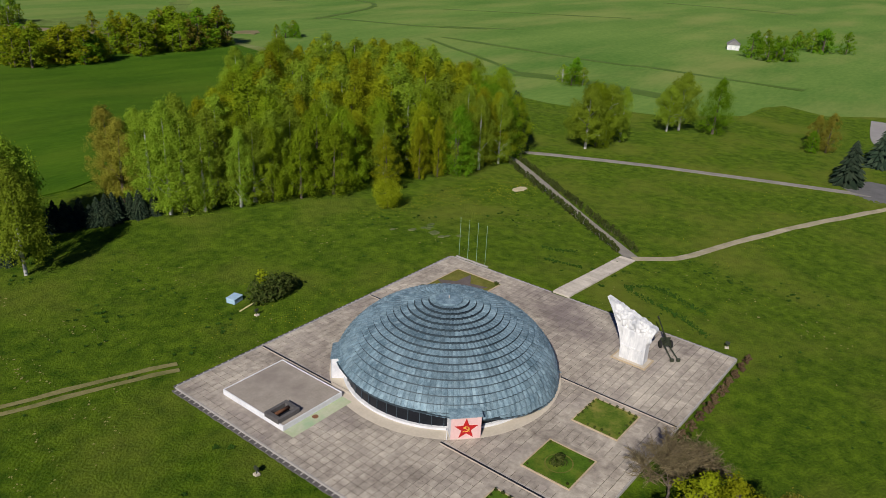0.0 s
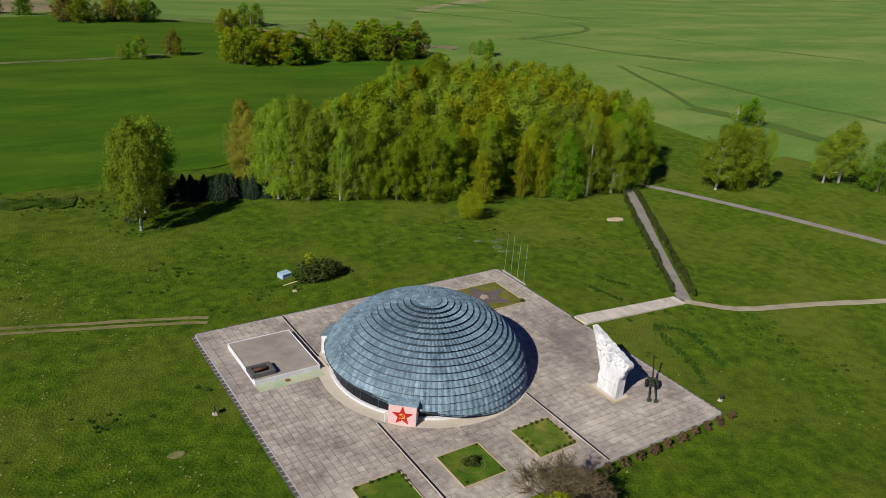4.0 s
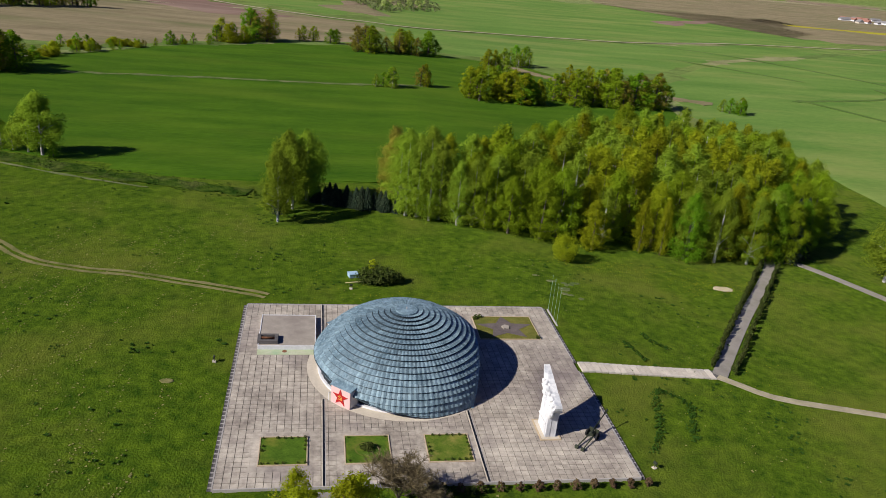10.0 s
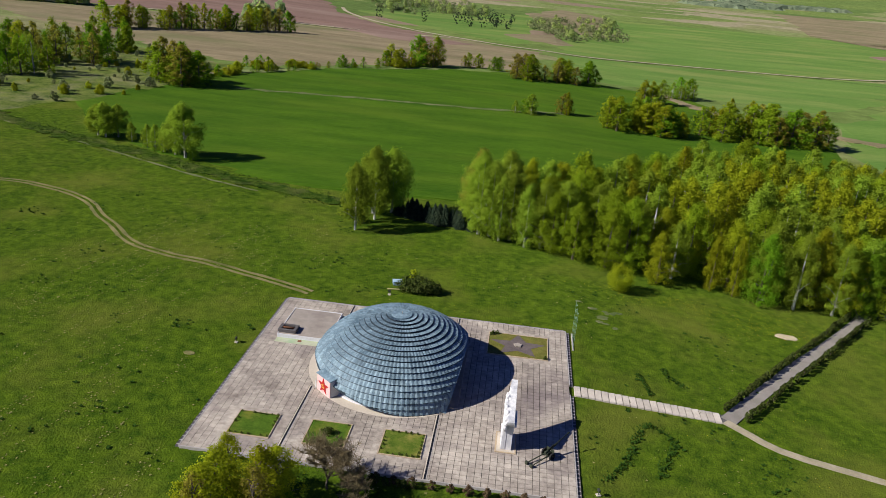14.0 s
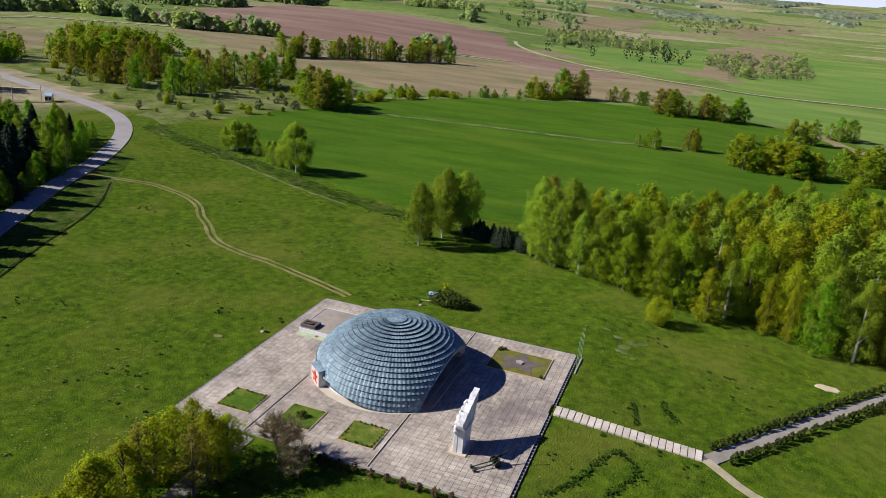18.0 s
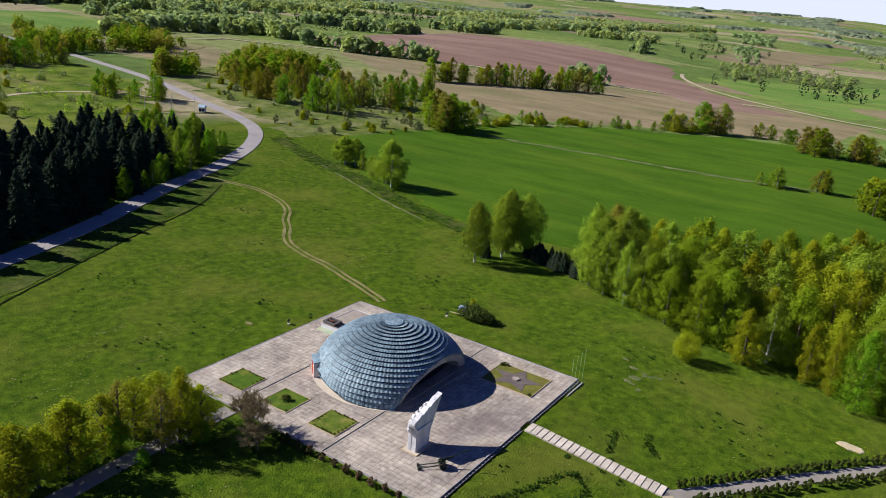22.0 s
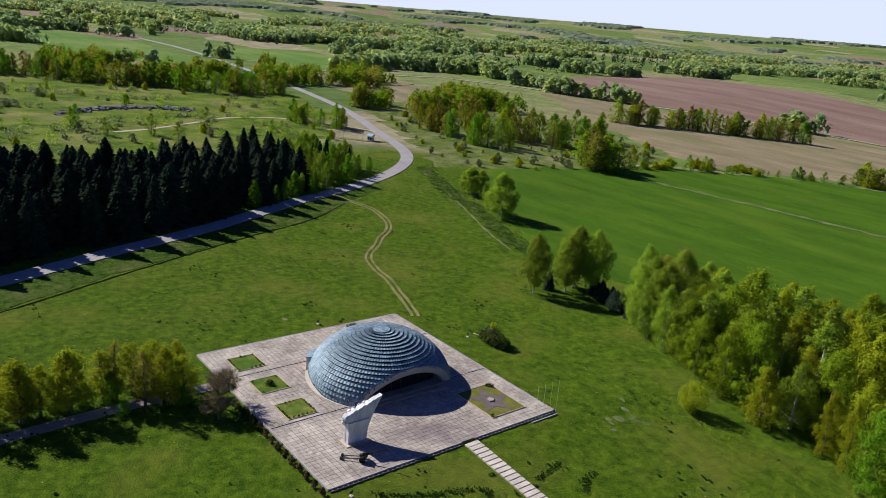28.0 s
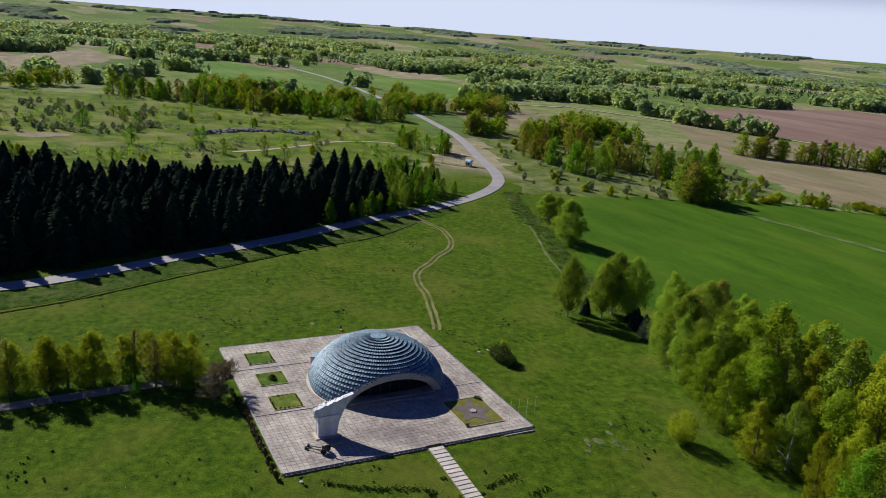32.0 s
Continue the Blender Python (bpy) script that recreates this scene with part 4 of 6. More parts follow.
for i in range(4):
    f += [(1 + i * 44 + k, 1 + (i + 1) * 44 + k, 1 + (i + 1) * 44 + (k + 1) % 44, 1 + i * 44 + (k + 1) % 44) for k in range(44)]
part("crown_disc", mesh_of("crown_disc", v, f, M_ZINC), None, dome, "pale round cap of folded metal")
part("spike", rods("spike", [((0, 0, H0 + 0.15), (0, 0, H0 + 0.5), 0.06)], M_KERB), None, dome)

# eaves, plinth and window band
v, f = [], []
angs = [radians(55 + 250 * i / 120) for i in range(121)]
for a in angs:
    x = CX + R0 * math.cos(a)
    z = rim_z(x)
    r = shell_r(z)
    for dr, dz in ((0.16, 0.0), (0.18, 0.16), (-0.3, 0.1), (-0.3, -0.06)):
        v.append(((r + dr) * math.cos(a), (r + dr) * math.sin(a), z + dz))
for i in range(120):
    for k in range(4):
        f.append((4 * i + k, 4 * i + (k + 1) % 4, 4 * i + 4 + (k + 1) % 4, 4 * i + 4 + k))
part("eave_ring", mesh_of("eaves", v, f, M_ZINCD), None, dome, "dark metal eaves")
v, f = [], []
for a in angs:
    for r, z in ((11.9, -0.02), (11.9, 2.2), (12.25, -0.02), (12.25, 0.3), (11.8, 0.3)):
        v.append((r * math.cos(a), r * math.sin(a), z))
wall_f, plinth_f = [], []
for i in range(120):
    a, b = 5 * i, 5 * i + 5
    zr = rim_z(CX + 12.5 * math.cos(angs[i]))
    if zr > 0.25:
        wall_f.append((a, b, b + 1, a + 1))
    plinth_f += [(a + 2, b + 2, b + 3, a + 3), (a + 3, b + 3, b + 4, a + 4)]
wv = [list(p) for p in v]
for i, a in enumerate(angs):
    wv[5 * i + 1][2] = rim_z(CX + 12.9 * math.cos(a)) + 0.05
part("window_band", mesh_of("window_band", wv, wall_f, M_DARK), None, dome, "dark glazed band below the eaves")
part("plinth", mesh_of("plinth", v, plinth_f, M_WHITE2), None, dome, "whitewashed low plinth")
for i in range(6, 116, 3):
    a = angs[i]
    z = rim_z(CX + 12.9 * math.cos(a))
    if z > 0.5:
        part("mullion", rods("mullion", [((11.96 * math.cos(a), 11.96 * math.sin(a), 0.3), (11.96 * math.cos(a), 11.96 * math.sin(a), z + 0.05), 0.045)], M_ZINCD, 5), None, dome)

# arch over the open side
def arch_curve(n=56):
    """The edge of the shell on the leaning cut, from one foot to the other."""
    pts = []
    yw = 10.9
    for i in range(n + 1):
        y = yw * math.sin((-1 + 2 * i / n) * math.pi / 2)
        lo, hi = 0.0, H0
        for _ in range(40):
            z = (lo + hi) / 2
            if shell_z(cut_x(z) - CX, y) > z:
                lo = z
            else:
                hi = z
        pts.append((cut_x(lo) - CX, y, lo))
    return pts
outer = arch_curve()
inner = [(cut_x(p[2] * 0.74) - CX - 0.12, p[1] * 0.855, p[2] * 0.74) for p in outer]
deep = [(p[0] - 2.6, p[1] * 0.985, p[2] * 0.97) for p in inner]
lipo = [(p[0] + 0.14, p[1] * 1.012, p[2] * 1.012 + 0.04) for p in outer]
back = [(p[0] - 0.35, p[1] * 1.012, p[2] * 1.012 + 0.17) for p in outer]
def strip(*curves):
    v = [p for c in curves for p in c]
    n = len(curves[0])
    return v, [(j * n + i, j * n + i + 1, (j + 1) * n + i + 1, (j + 1) * n + i) for j in range(len(curves) - 1) for i in range(n - 1)]
mid = [((o[0] + i[0]) / 2 - 0.06, (o[1] + i[1]) / 2, (o[2] + i[2]) / 2) for o, i in zip(outer, inner)]
part("arch_band", mesh_of("arch_band", *strip(outer, mid, inner), M_ARCH, True), None, dome, "broad grey concrete arch band")
part("arch_lip", mesh_of("arch_lip", *strip(outer, lipo, back), M_ZINC), None, dome, "metal lip along the arch")
part("arch_soffit", mesh_of("arch_soffit", *strip(inner, deep), M_ARCH, True), None, dome, "grey soffit")
n = len(deep)
part("glass_wall", mesh_of("glass_wall", deep + [(p[0], p[1], 0.0) for p in deep], [(i, i + 1, n + i + 1, n + i) for i in range(n - 1)], M_DARK), None, dome, "dark glazed wall deep under the arch")
for y in (-6, -4, -2, 0, 2, 4, 6):
    k = min(deep, key=lambda p: abs(p[1] - y))
    part("mullion", boxes((k[0] + 0.02, k[0] + 0.1, y - 0.05, y + 0.05, 0, k[2])), M_ZINCD, dome)
part("step", boxes((4.2 - CX, 8.7 - CX, -9.6, 10.2, -0.03, 0.16), bevel=0.03), M_CONC, dome, "broad concrete step before the arch")
part("step", boxes((4.2 - CX, 7.6 - CX, -8.6, 9.2, 0.16, 0.32), bevel=0.03), M_CONC, dome, "concrete step before the arch")


# entrance blocks
def entrance(at, turn, star):
    e = thing("entrance_block", "square entrance block with pink wall, red star and metal roof" if star else "square entrance block with white side walls and metal roof", "porch", "porches of the dome", "", at, turn)
    part("wall", boxes((-1.6, 1.6, -0.12, 0.0, 0.0, 2.62), bevel=0.02), M_PINK if star else M_WHITE, e, "pink rendered front" if star else "white rendered front")
    part("side_wall", boxes((-1.6, -1.45, 0.0, 2.4, 0.0, 2.6)), M_WHITE2, e)
    part("side_wall", boxes((1.45, 1.6, 0.0, 2.4, 0.0, 2.6)), M_WHITE2, e)
    bm = bmesh.new()
    box(bm, -1.75, 1.75, -0.2, 3.2, 2.62, 2.74)
    for w in bm.verts:
        w.co.z += max(0, w.co.y + 0.2) * 0.16
    part("roof", bm, M_ZINC, e, "sloping blue-grey metal roof")
    part("doorway", boxes((-1.45, 1.45, 0.5, 0.62, 0.0, 2.55)), M_DARK, e, "dark doorway behind")
    if star:
        bm = prism(bmesh.new(), star_points(1.28, 0.52, 90), 0, 0.07)
        bmesh.ops.transform(bm, matrix=pose(0, -0.125, 1.25, 90, 0, 0), verts=bm.verts)
        s = part("star", bm, M_REDP, e, "five-pointed red star")
        v, f = [], []
        arcp = [(0.30 * math.cos(radians(t)), 0.30 * math.sin(radians(t)) + 1.27) for t in range(-150, 101, 25)]
        tube(v, f, [(x, -0.205, z) for x, z in arcp], [0.02 + 0.05 * math.sin(math.pi * i / 10) for i in range(11)], 5)
        tube(v, f, [(-0.24, -0.205, 1.02), (-0.34, -0.205, 0.92)], [0.05, 0.05], 5)
        part("sickle", mesh_of("sickle", v, f, M_GOLD), None, s, "gold curved emblem")
        v, f = [], []
        tube(v, f, [(0.32, -0.215, 0.98), (-0.18, -0.215, 1.48)], [0.05, 0.05], 5)
        tube(v, f, [(-0.28, -0.215, 1.38), (-0.06, -0.215, 1.58)], [0.09, 0.09], 5)
        part("hammer", mesh_of("hammer", v, f, M_GOLD), None, s, "gold straight emblem")
    part("handrail", rods("handrail", [((-2.0, -0.1, 1.2), (-1.9, 0.9, 0.75), 0.05), ((-2.0, -0.1, 0.0), (-2.0, -0.1, 1.2), 0.04)], M_WHITE), None, e, "white handrail")
    return e


entrance((-10.62, -9.92, 0.0), -41, True)
entrance((-10.9, 9.3, 0.0), -139, False)

# ---- stele ----
def stele():
    """A block with a slab behind it that sweeps up like a wing to a point, its slanting top and front broken up into sculpted masses."""
    bm = bmesh.new()
    # slab: outline of its north and south edges by height, a front and a back
    north = [(-14.25, 0.0), (-14.2, 1.2), (-13.95, 2.5), (-13.5, 3.9), (-12.9, 5.1), (-12.25, 6.2), (-11.6, 7.15)]
    south = [(-17.65, 0.0), (-17.65, 1.2), (-17.65, 2.5), (-17.75, 3.7), (-18.35, 4.35), (-18.45, 4.75), (-18.3, 5.05)]
    NX, NZ = 30, len(north)
    grid = {}
    for face in (0, 1):
        for j in range(NZ):
            for i in range(NX + 1):
                t = i / NX
                y = north[j][0] * (1 - t) + south[j][0] * t
                z = north[j][1] * (1 - t) + south[j][1] * t
                if j == NZ - 1 and 0.2 < t < 0.96:
                    z += 0.07 * math.sin(t * 27) + 0.06 * math.sin(t * 53)
                if face == 0:
                    x = 16.62 if j < 3 else 16.75 - 0.13 * (j - 3) / 3
                else:
                    x = 15.75 if j < 3 else 15.62 + 0.18 * (j - 3) / 3
                    if 2 < j and 0.12 < t:
                        x -= 0.3 * max(0, noise.noise((y * 1.3, z * 1.3, 2.0)) + 0.25)
                grid[face, j, i] = bm.verts.new((x, y, z + 0.1))
    for face in (0, 1):
        for j in range(NZ - 1):
            for i in range(NX):
                bm.faces.new([grid[face, a, b] for a, b in ((j, i), (j, i + 1), (j + 1, i + 1), (j + 1, i))])
    for j in range(NZ - 1):
        for i in (0, NX):
            bm.faces.new([grid[0, j, i], grid[0, j + 1, i], grid[1, j + 1, i], grid[1, j, i]])
    for i in range(NX):
        for j in (0, NZ - 1):
            bm.faces.new([grid[0, j, i], grid[0, j, i + 1], grid[1, j, i + 1], grid[1, j, i]])
    # front block, its top falling a little to the south
    made = box(bmesh.new(), 15.15, 15.85, -17.7, -14.45, 0.1, 4.15, bevel=0.07)
    for w in made.verts:
        if w.co.z > 3:
            w.co.z += (w.co.y + 16) * 0.16
            w.co.x += 0.1 * (w.co.x < 15.5)
    me = bpy.data.meshes.new("block")
    made.to_mesh(me)
    made.free()
    bm.from_mesh(me)
    bpy.data.meshes.remove(me)
    # sculpted masses: rounded heads, shoulders and folds along the slanting top and over the front
    sr = random.Random(12)

    def mass(x, y, z, a, b, c, turn=0.0, tilt=0.0):
        out = bmesh.ops.create_icosphere(bm, subdivisions=2, radius=1.0)["verts"]
        for w in out:
            w.co *= 1 + 0.42 * noise.noise(w.co * 1.9 + Vector((x, y, z)))
        bmesh.ops.transform(bm, matrix=pose(x, y, z, tilt, 0, turn) @ Matrix.Diagonal((a, b, c, 1)), verts=out)

    for k, (y, z, r) in enumerate(((-14.35, 6.25, 0.36), (-15.25, 5.95, 0.42), (-16.2, 5.75, 0.36), (-16.95, 5.45, 0.42), (-17.75, 5.0, 0.34))):
        mass(15.55, y, z - 0.18, r * 0.9, r * 0.95, r)
        mass(15.6, y + 0.05, z - 0.75, 0.42, 0.55, 0.5, sr.uniform(-20, 20))
        mass(15.5, y - 0.1, z - 1.35, 0.34, 0.36, 0.6, 0, sr.uniform(-30, 30))
    for k in range(14):
        t = sr.uniform(0.1, 0.95)
        s = sr.uniform(0.14, 0.3)
        box(bm, -s, s, -s * 1.4, s * 1.4, -s, s, pose(15.6 + sr.uniform(-0.1, 0.15), -12.7 - 5.4 * t, 6.3 - 1.7 * t - abs(sr.gauss(0, 0.35)), sr.uniform(-50, 50), sr.uniform(-30, 30), sr.uniform(-30, 30)), bevel=0.05)
    # ledge of the back and bars of writing on both faces
    box(bm, 16.6, 16.98, -17.85, -14.0, 3.75, 3.98, bevel=0.03)
    for i in range(7):
        y0 = -17.3 + i * 0.42
        box(bm, 16.6, 16.66, y0, y0 + (0.3, 0.24, 0.34, 0.2, 0.28, 0.32, 0.24)[i], 1.3, 1.52)
    for i in range(7):
        y0 = -17.35 + i * 0.42
        box(bm, 15.06, 15.2, y0, y0 + (0.34, 0.24, 0.36, 0.28, 0.32, 0.22, 0.34)[i], 1.75, 2.0)
    bmesh.ops.recalc_face_normals(bm, faces=bm.faces)
    ob = part("stele", bm, M_WHITE, None)
    return tagged(ob, "white concrete memorial stele rising to a point with sculpted relief", "monument")


stele()
pad = thing("stele_pad", "low concrete pad with a tan border under the stele", "plinth", at=(15.9, -16.0, 0))
part("pad", boxes((-1.2, 1.2, -2.1, 2.1, -0.03, 0.1)), M_RING, pad)
for q in ((-1.4, 1.4, -2.3, -2.1), (-1.4, 1.4, 2.1, 2.3), (-1.4, -1.2, -2.1, 2.1), (1.2, 1.4, -2.1, 2.1)):
    part("border", boxes((*q, -0.03, 0.13), bevel=0.02), M_EDGE, pad, "tan border stone")

# ---- field gun ----
gun = thing("field_gun", "dark green field gun with shield and split trail on rubber wheels", "gun", at=(21.5, -17.9, 0.02), turn=44)
for s in (-1, 1):
    wv, wf = [], []
    prof = [(0.36, -0.10), (0.44, -0.13), (0.50, -0.08), (0.52, 0.0), (0.50, 0.08), (0.44, 0.13), (0.36, 0.10)]
    for k in range(20):
        a = 2 * math.pi * k / 20
        wv += [(r * math.cos(a), s * 0.72 + w, 0.52 + r * math.sin(a)) for r, w in prof]
    wf = [(k * 7 + j, k * 7 + j + 1, ((k + 1) % 20) * 7 + j + 1, ((k + 1) % 20) * 7 + j) for k in range(20) for j in range(6)]
    wheel = part("wheel", mesh_of("tyre", wv, wf, M_TYRE, True), None, gun, "black rubber tyre")
    part("rim", rods("rim", [((0, s * 0.72 - 0.09, 0.52), (0, s * 0.72 + 0.09, 0.52), 0.38)], M_GUN, 18), None, wheel, "green steel disc")
    part("trail", rods("trail", [((0.1, s * 0.3, 0.6), (-3.3, s * 0.42, 0.18), 0.085)], M_GUN, 6), None, gun)
    part("spade", boxes((-3.55, -3.25, s * 0.42 - 0.22, s * 0.42 + 0.22, 0.0, 0.42), bevel=0.02), M_GUN, gun, "trail spade")
part("axle", rods("axle", [((0, -0.75, 0.52), (0, 0.75, 0.52), 0.07)], M_GUN), None, gun)
part("carriage", boxes((-0.5, 0.35, -0.3, 0.3, 0.5, 0.95), bevel=0.05), M_GUN, gun)
part("shield", boxes((0.30, 0.33, -0.68, -0.12, 0.5, 1.32), (0.30, 0.33, 0.12, 0.68, 0.5, 1.32), (0.30, 0.33, -0.12, 0.12, 0.5, 0.85)), M_GUN, gun, "thin steel shield")
el = radians(22)
def bore(d, up=0.0):
    return (-0.4 + d * math.cos(el) - up * math.sin(el), 0, 0.98 + d * math.sin(el) + up * math.cos(el))
part("barrel", rods("barrel", [(bore(0), bore(3.9), 0.075), (bore(3.9), bore(4.3), 0.12)], M_GUN, 10), None, gun, "long barrel with muzzle brake")
part("cradle", rods("cradle", [(bore(0.2, -0.16), bore(2.0, -0.16), 0.09), (bore(0.3, 0.15), bore(1.4, 0.15), 0.06)], M_GUN, 8), None, gun)
part("breech", boxes((-0.62, -0.2, -0.15, 0.15, 0.78, 1.12), bevel=0.03), M_GUN, gun)

# ---- flagpoles, lamps, small things round the square ----
base = thing("footing_strip", "grey concrete footing strip of the flagpoles", "footing", at=(26.15, 16.5, 0))
part("footing", boxes((-0.12, 0.12, -3.1, 3.1, -1.0, -0.16), bevel=0.03), M_KERB, base)
pole = thing("flagpole", "thin pale green metal flagpole", "flagpole", "flagpoles", "", (26.15, 14.0, -0.05))
v, f = [], []
tube(v, f, [(0, 0, 0), (0, 0, 3.2), (0, 0, 6.4)], [0.028, 0.022, 0.014], 8)
part("mast", mesh_of("mast", v, f, M_POLE, True), None, pole)
part("finial", prism(bmesh.new(), star_points(0.06, 0.05), 6.4, 6.5), M_POLE, pole)
for y in (15.7, 17.4, 19.1):
    copy_thing(pole, pose(26.15, y, -0.05))


def floodlight(x, y, turn):
    z = height(x, y)
    o = thing("floodlight", "small floodlight on a white concrete foot in the grass", "lamp", "floodlights round the square", "", (x, y, z), turn)
    part("foot", prism(bmesh.new(), [(-.25, -.25), (.25, -.25), (.25, .25), (-.25, .25)], -0.1, 0.14), M_RING, o)
    part("post", rods("post", [((0, 0, 0.1), (0, 0, 0.6), 0.05)], M_GUN), None, o)
    part("head", boxes((-0.12, 0.12, -0.28, 0.28, 0.55, 0.95), bevel=0.04), M_GUN, o, "dark lamp housing")


for x, y, t in ((-28.2, 1.85, 0), (27.7, -23.8, 200), (-7.9, 27.1, -90)):
    floodlight(x, y, t)

z = height(-7.2, 32.5)
bin_ = thing("blue_box", "light blue painted metal box lying by the bush", "box", at=(-7.3, 32.6, z), turn=15)
part("body", boxes((-0.9, 0.9, -0.7, 0.7, 0.0, 0.7), bevel=0.04), M_BLUEP, bin_)
part("lid", boxes((-0.95, 0.95, -0.75, 0.75, 0.7, 0.78), bevel=0.02), M_BLUEP, bin_)
plank = part("plank", boxes((-1.6, 1.6, -0.12, 0.12, 0.0, 0.08), bevel=0.01), M_YELLOW, None)
plank.matrix_basis = pose(-7.2, 29.9, height(-7.2, 29.9) + 0.03, 0, 0, 12)
tagged(plank, "bleached yellow plank lying in the grass", "plank")

# slab steps of the main path, each a little lower
steps = thing("slab_path", "path of wide concrete slabs stepping down with dark gaps", "path", kind="structure")
n = 21
me = None
for i in range(n):
    x = 25.7 + (i + 0.5) * (48.0 - 25.7) / n
    if me is None:
        bm = bmesh.new()
        box(bm, -0.475, 0.475, -1.34, 1.34, -0.3, 0.0, bevel=0.02)
        ob = part("slab", bm, M_STEP, steps)
        me = ob.data
    else:
        ob = part("slab", me, None, steps)
    ob.matrix_basis = pose(x, 0.0, height(x, 0) + 0.14 + 0.12 * (1 - i / n), 0, 0, random.uniform(-0.8, 0.8))
# dark strip below the slabs, painted for the shadows of risers and gaps
ribbon("path", [(25.9, 0), (36, 0), (49, 0)], 2.5, 0.02, M_HATCH_SHADE, "dark strip standing for shade between the slab steps", "path", 0.05)

# ---- trees ----
def deciduous(name, label, seed, h, spread, low, leaves, bark, leaf=0.42, clumps=26, per=42, taper=1.0, limbs=9, point=0.0, category="tree"):
    """A tree with a trunk, limbs that reach into the crown and leaves in uneven clumps."""
    rng, nr = random.Random(seed), np.random.default_rng(seed)
    t = thing(name, label, category)
    v, f = [], []
    lean = (rng.uniform(-0.3, 0.3), rng.uniform(-0.3, 0.3))
    r0 = 0.012 * h + 0.05
    pts = [(lean[0] * (s / 5) ** 1.5, lean[1] * (s / 5) ** 1.5, h * 0.92 * s / 5) for s in range(6)]
    pts[0] = (0, 0, -0.3)
    tube(v, f, pts, [r0 * 1.25, r0, r0 * 0.75, r0 * 0.5, r0 * 0.3, r0 * 0.1], 7)
    blobs = []
    for i in range(clumps):
        s = (i + rng.uniform(0, 1)) / clumps
        z = h * (low + (0.97 - low) * s)
        prof = math.sin(math.pi * min(1, (0.12 + 0.88 * s)) ** taper) ** 0.7 * (1 - point) + point * 1.12 * (1 - s) ** 0.62 * min(1, 0.5 + s * 4)
        rad = spread * max(0.10, prof)
        a = rng.uniform(0, 2 * math.pi)
        d = rad * rng.uniform(0.25, 0.95)
        c = spread * rng.uniform(0.11, 0.30) * (1 - 0.4 * s * point)
        blobs.append((d * math.cos(a) + lean[0] * s, d * math.sin(a) + lean[1] * s, z, c, c, c * rng.uniform(1.0, 1.7)))
    for i in range(limbs):
        b = blobs[(i * 7 + 2) % len(blobs)]
        z0 = max(h * 0.12, b[2] - rng.uniform(0.08, 0.2) * h)
        tube(v, f, [(0, 0, z0), (b[0] * 0.5, b[1] * 0.5, (z0 + b[2]) / 2 + 0.2), b[:3]], [r0 * 0.45, r0 * 0.28, r0 * 0.08], 5)
    part("trunk", mesh_of(name + "_trunk", v, f, bark, True), None, t, "trunk with bare limbs")
    lv, lf = leaf_cloud(blobs, per, leaf, nr, 0.0, 0.45)
    part("crown", mesh_of(name + "_crown", lv, lf, leaves), None, t, "loose leafy crown")
    return t


def bare_tree(name, label, seed, h, spread):
    """A leafless tree: forking limbs and a haze of fine twigs."""
    rng = random.Random(seed)
    t = thing(name, label, "tree")
    v, f, tips = [], [], []

    def grow(p, d, length, r, depth):
        q = p + d * length * 0.5 + Vector((rng.uniform(-1, 1), rng.uniform(-1, 1), 0)) * length * 0.1
        e = p + d * length
        tube(v, f, [p, q, e], [r, r * 0.8, r * 0.6], 6 if depth < 2 else 3)
        tips.append((e, d, length))
        if depth < 4:
            for _ in range((5, 3, 4, 3)[depth]):
                nd = (d * 0.8 + Vector((rng.gauss(0, 1) * spread, rng.gauss(0, 1) * spread, rng.uniform(0.0, 0.5)))).normalized()
                grow(p + d * length * rng.uniform(0.65, 1.0), nd, length * rng.uniform(0.62, 0.95) * (1.25 if depth == 0 else 1), r * 0.55, depth + 1)
    grow(Vector((0, 0, -0.3)), Vector((0.05, 0, 1)), h * 0.24, 0.02 * h, 0)
    part("trunk", mesh_of(name + "_trunk", v, f, M_BARK), None, t, "grey-brown trunk and limbs")
    v, f = [], []
    for e, d, length in tips[1:]:
        for _ in range(26):
            p = e - d * length * rng.uniform(0, 0.9)
            u = (d * 0.6 + Vector((rng.gauss(0, 0.6), rng.gauss(0, 0.6), rng.gauss(0.15, 0.5)))).normalized() * rng.uniform(0.3, 0.95)
            s = u.orthogonal().normalized() * rng.uniform(0.012, 0.03)
            k = len(v)
            v += [tuple(p - s), tuple(p + s), tuple(p + u + s * 0.4), tuple(p + u - s * 0.4)]
            f.append((k, k + 1, k + 2, k + 3))
    part("crown", mesh_of(name + "_crown", v, f, L_TWIG), None, t, "haze of pinkish brown twigs")
    return t


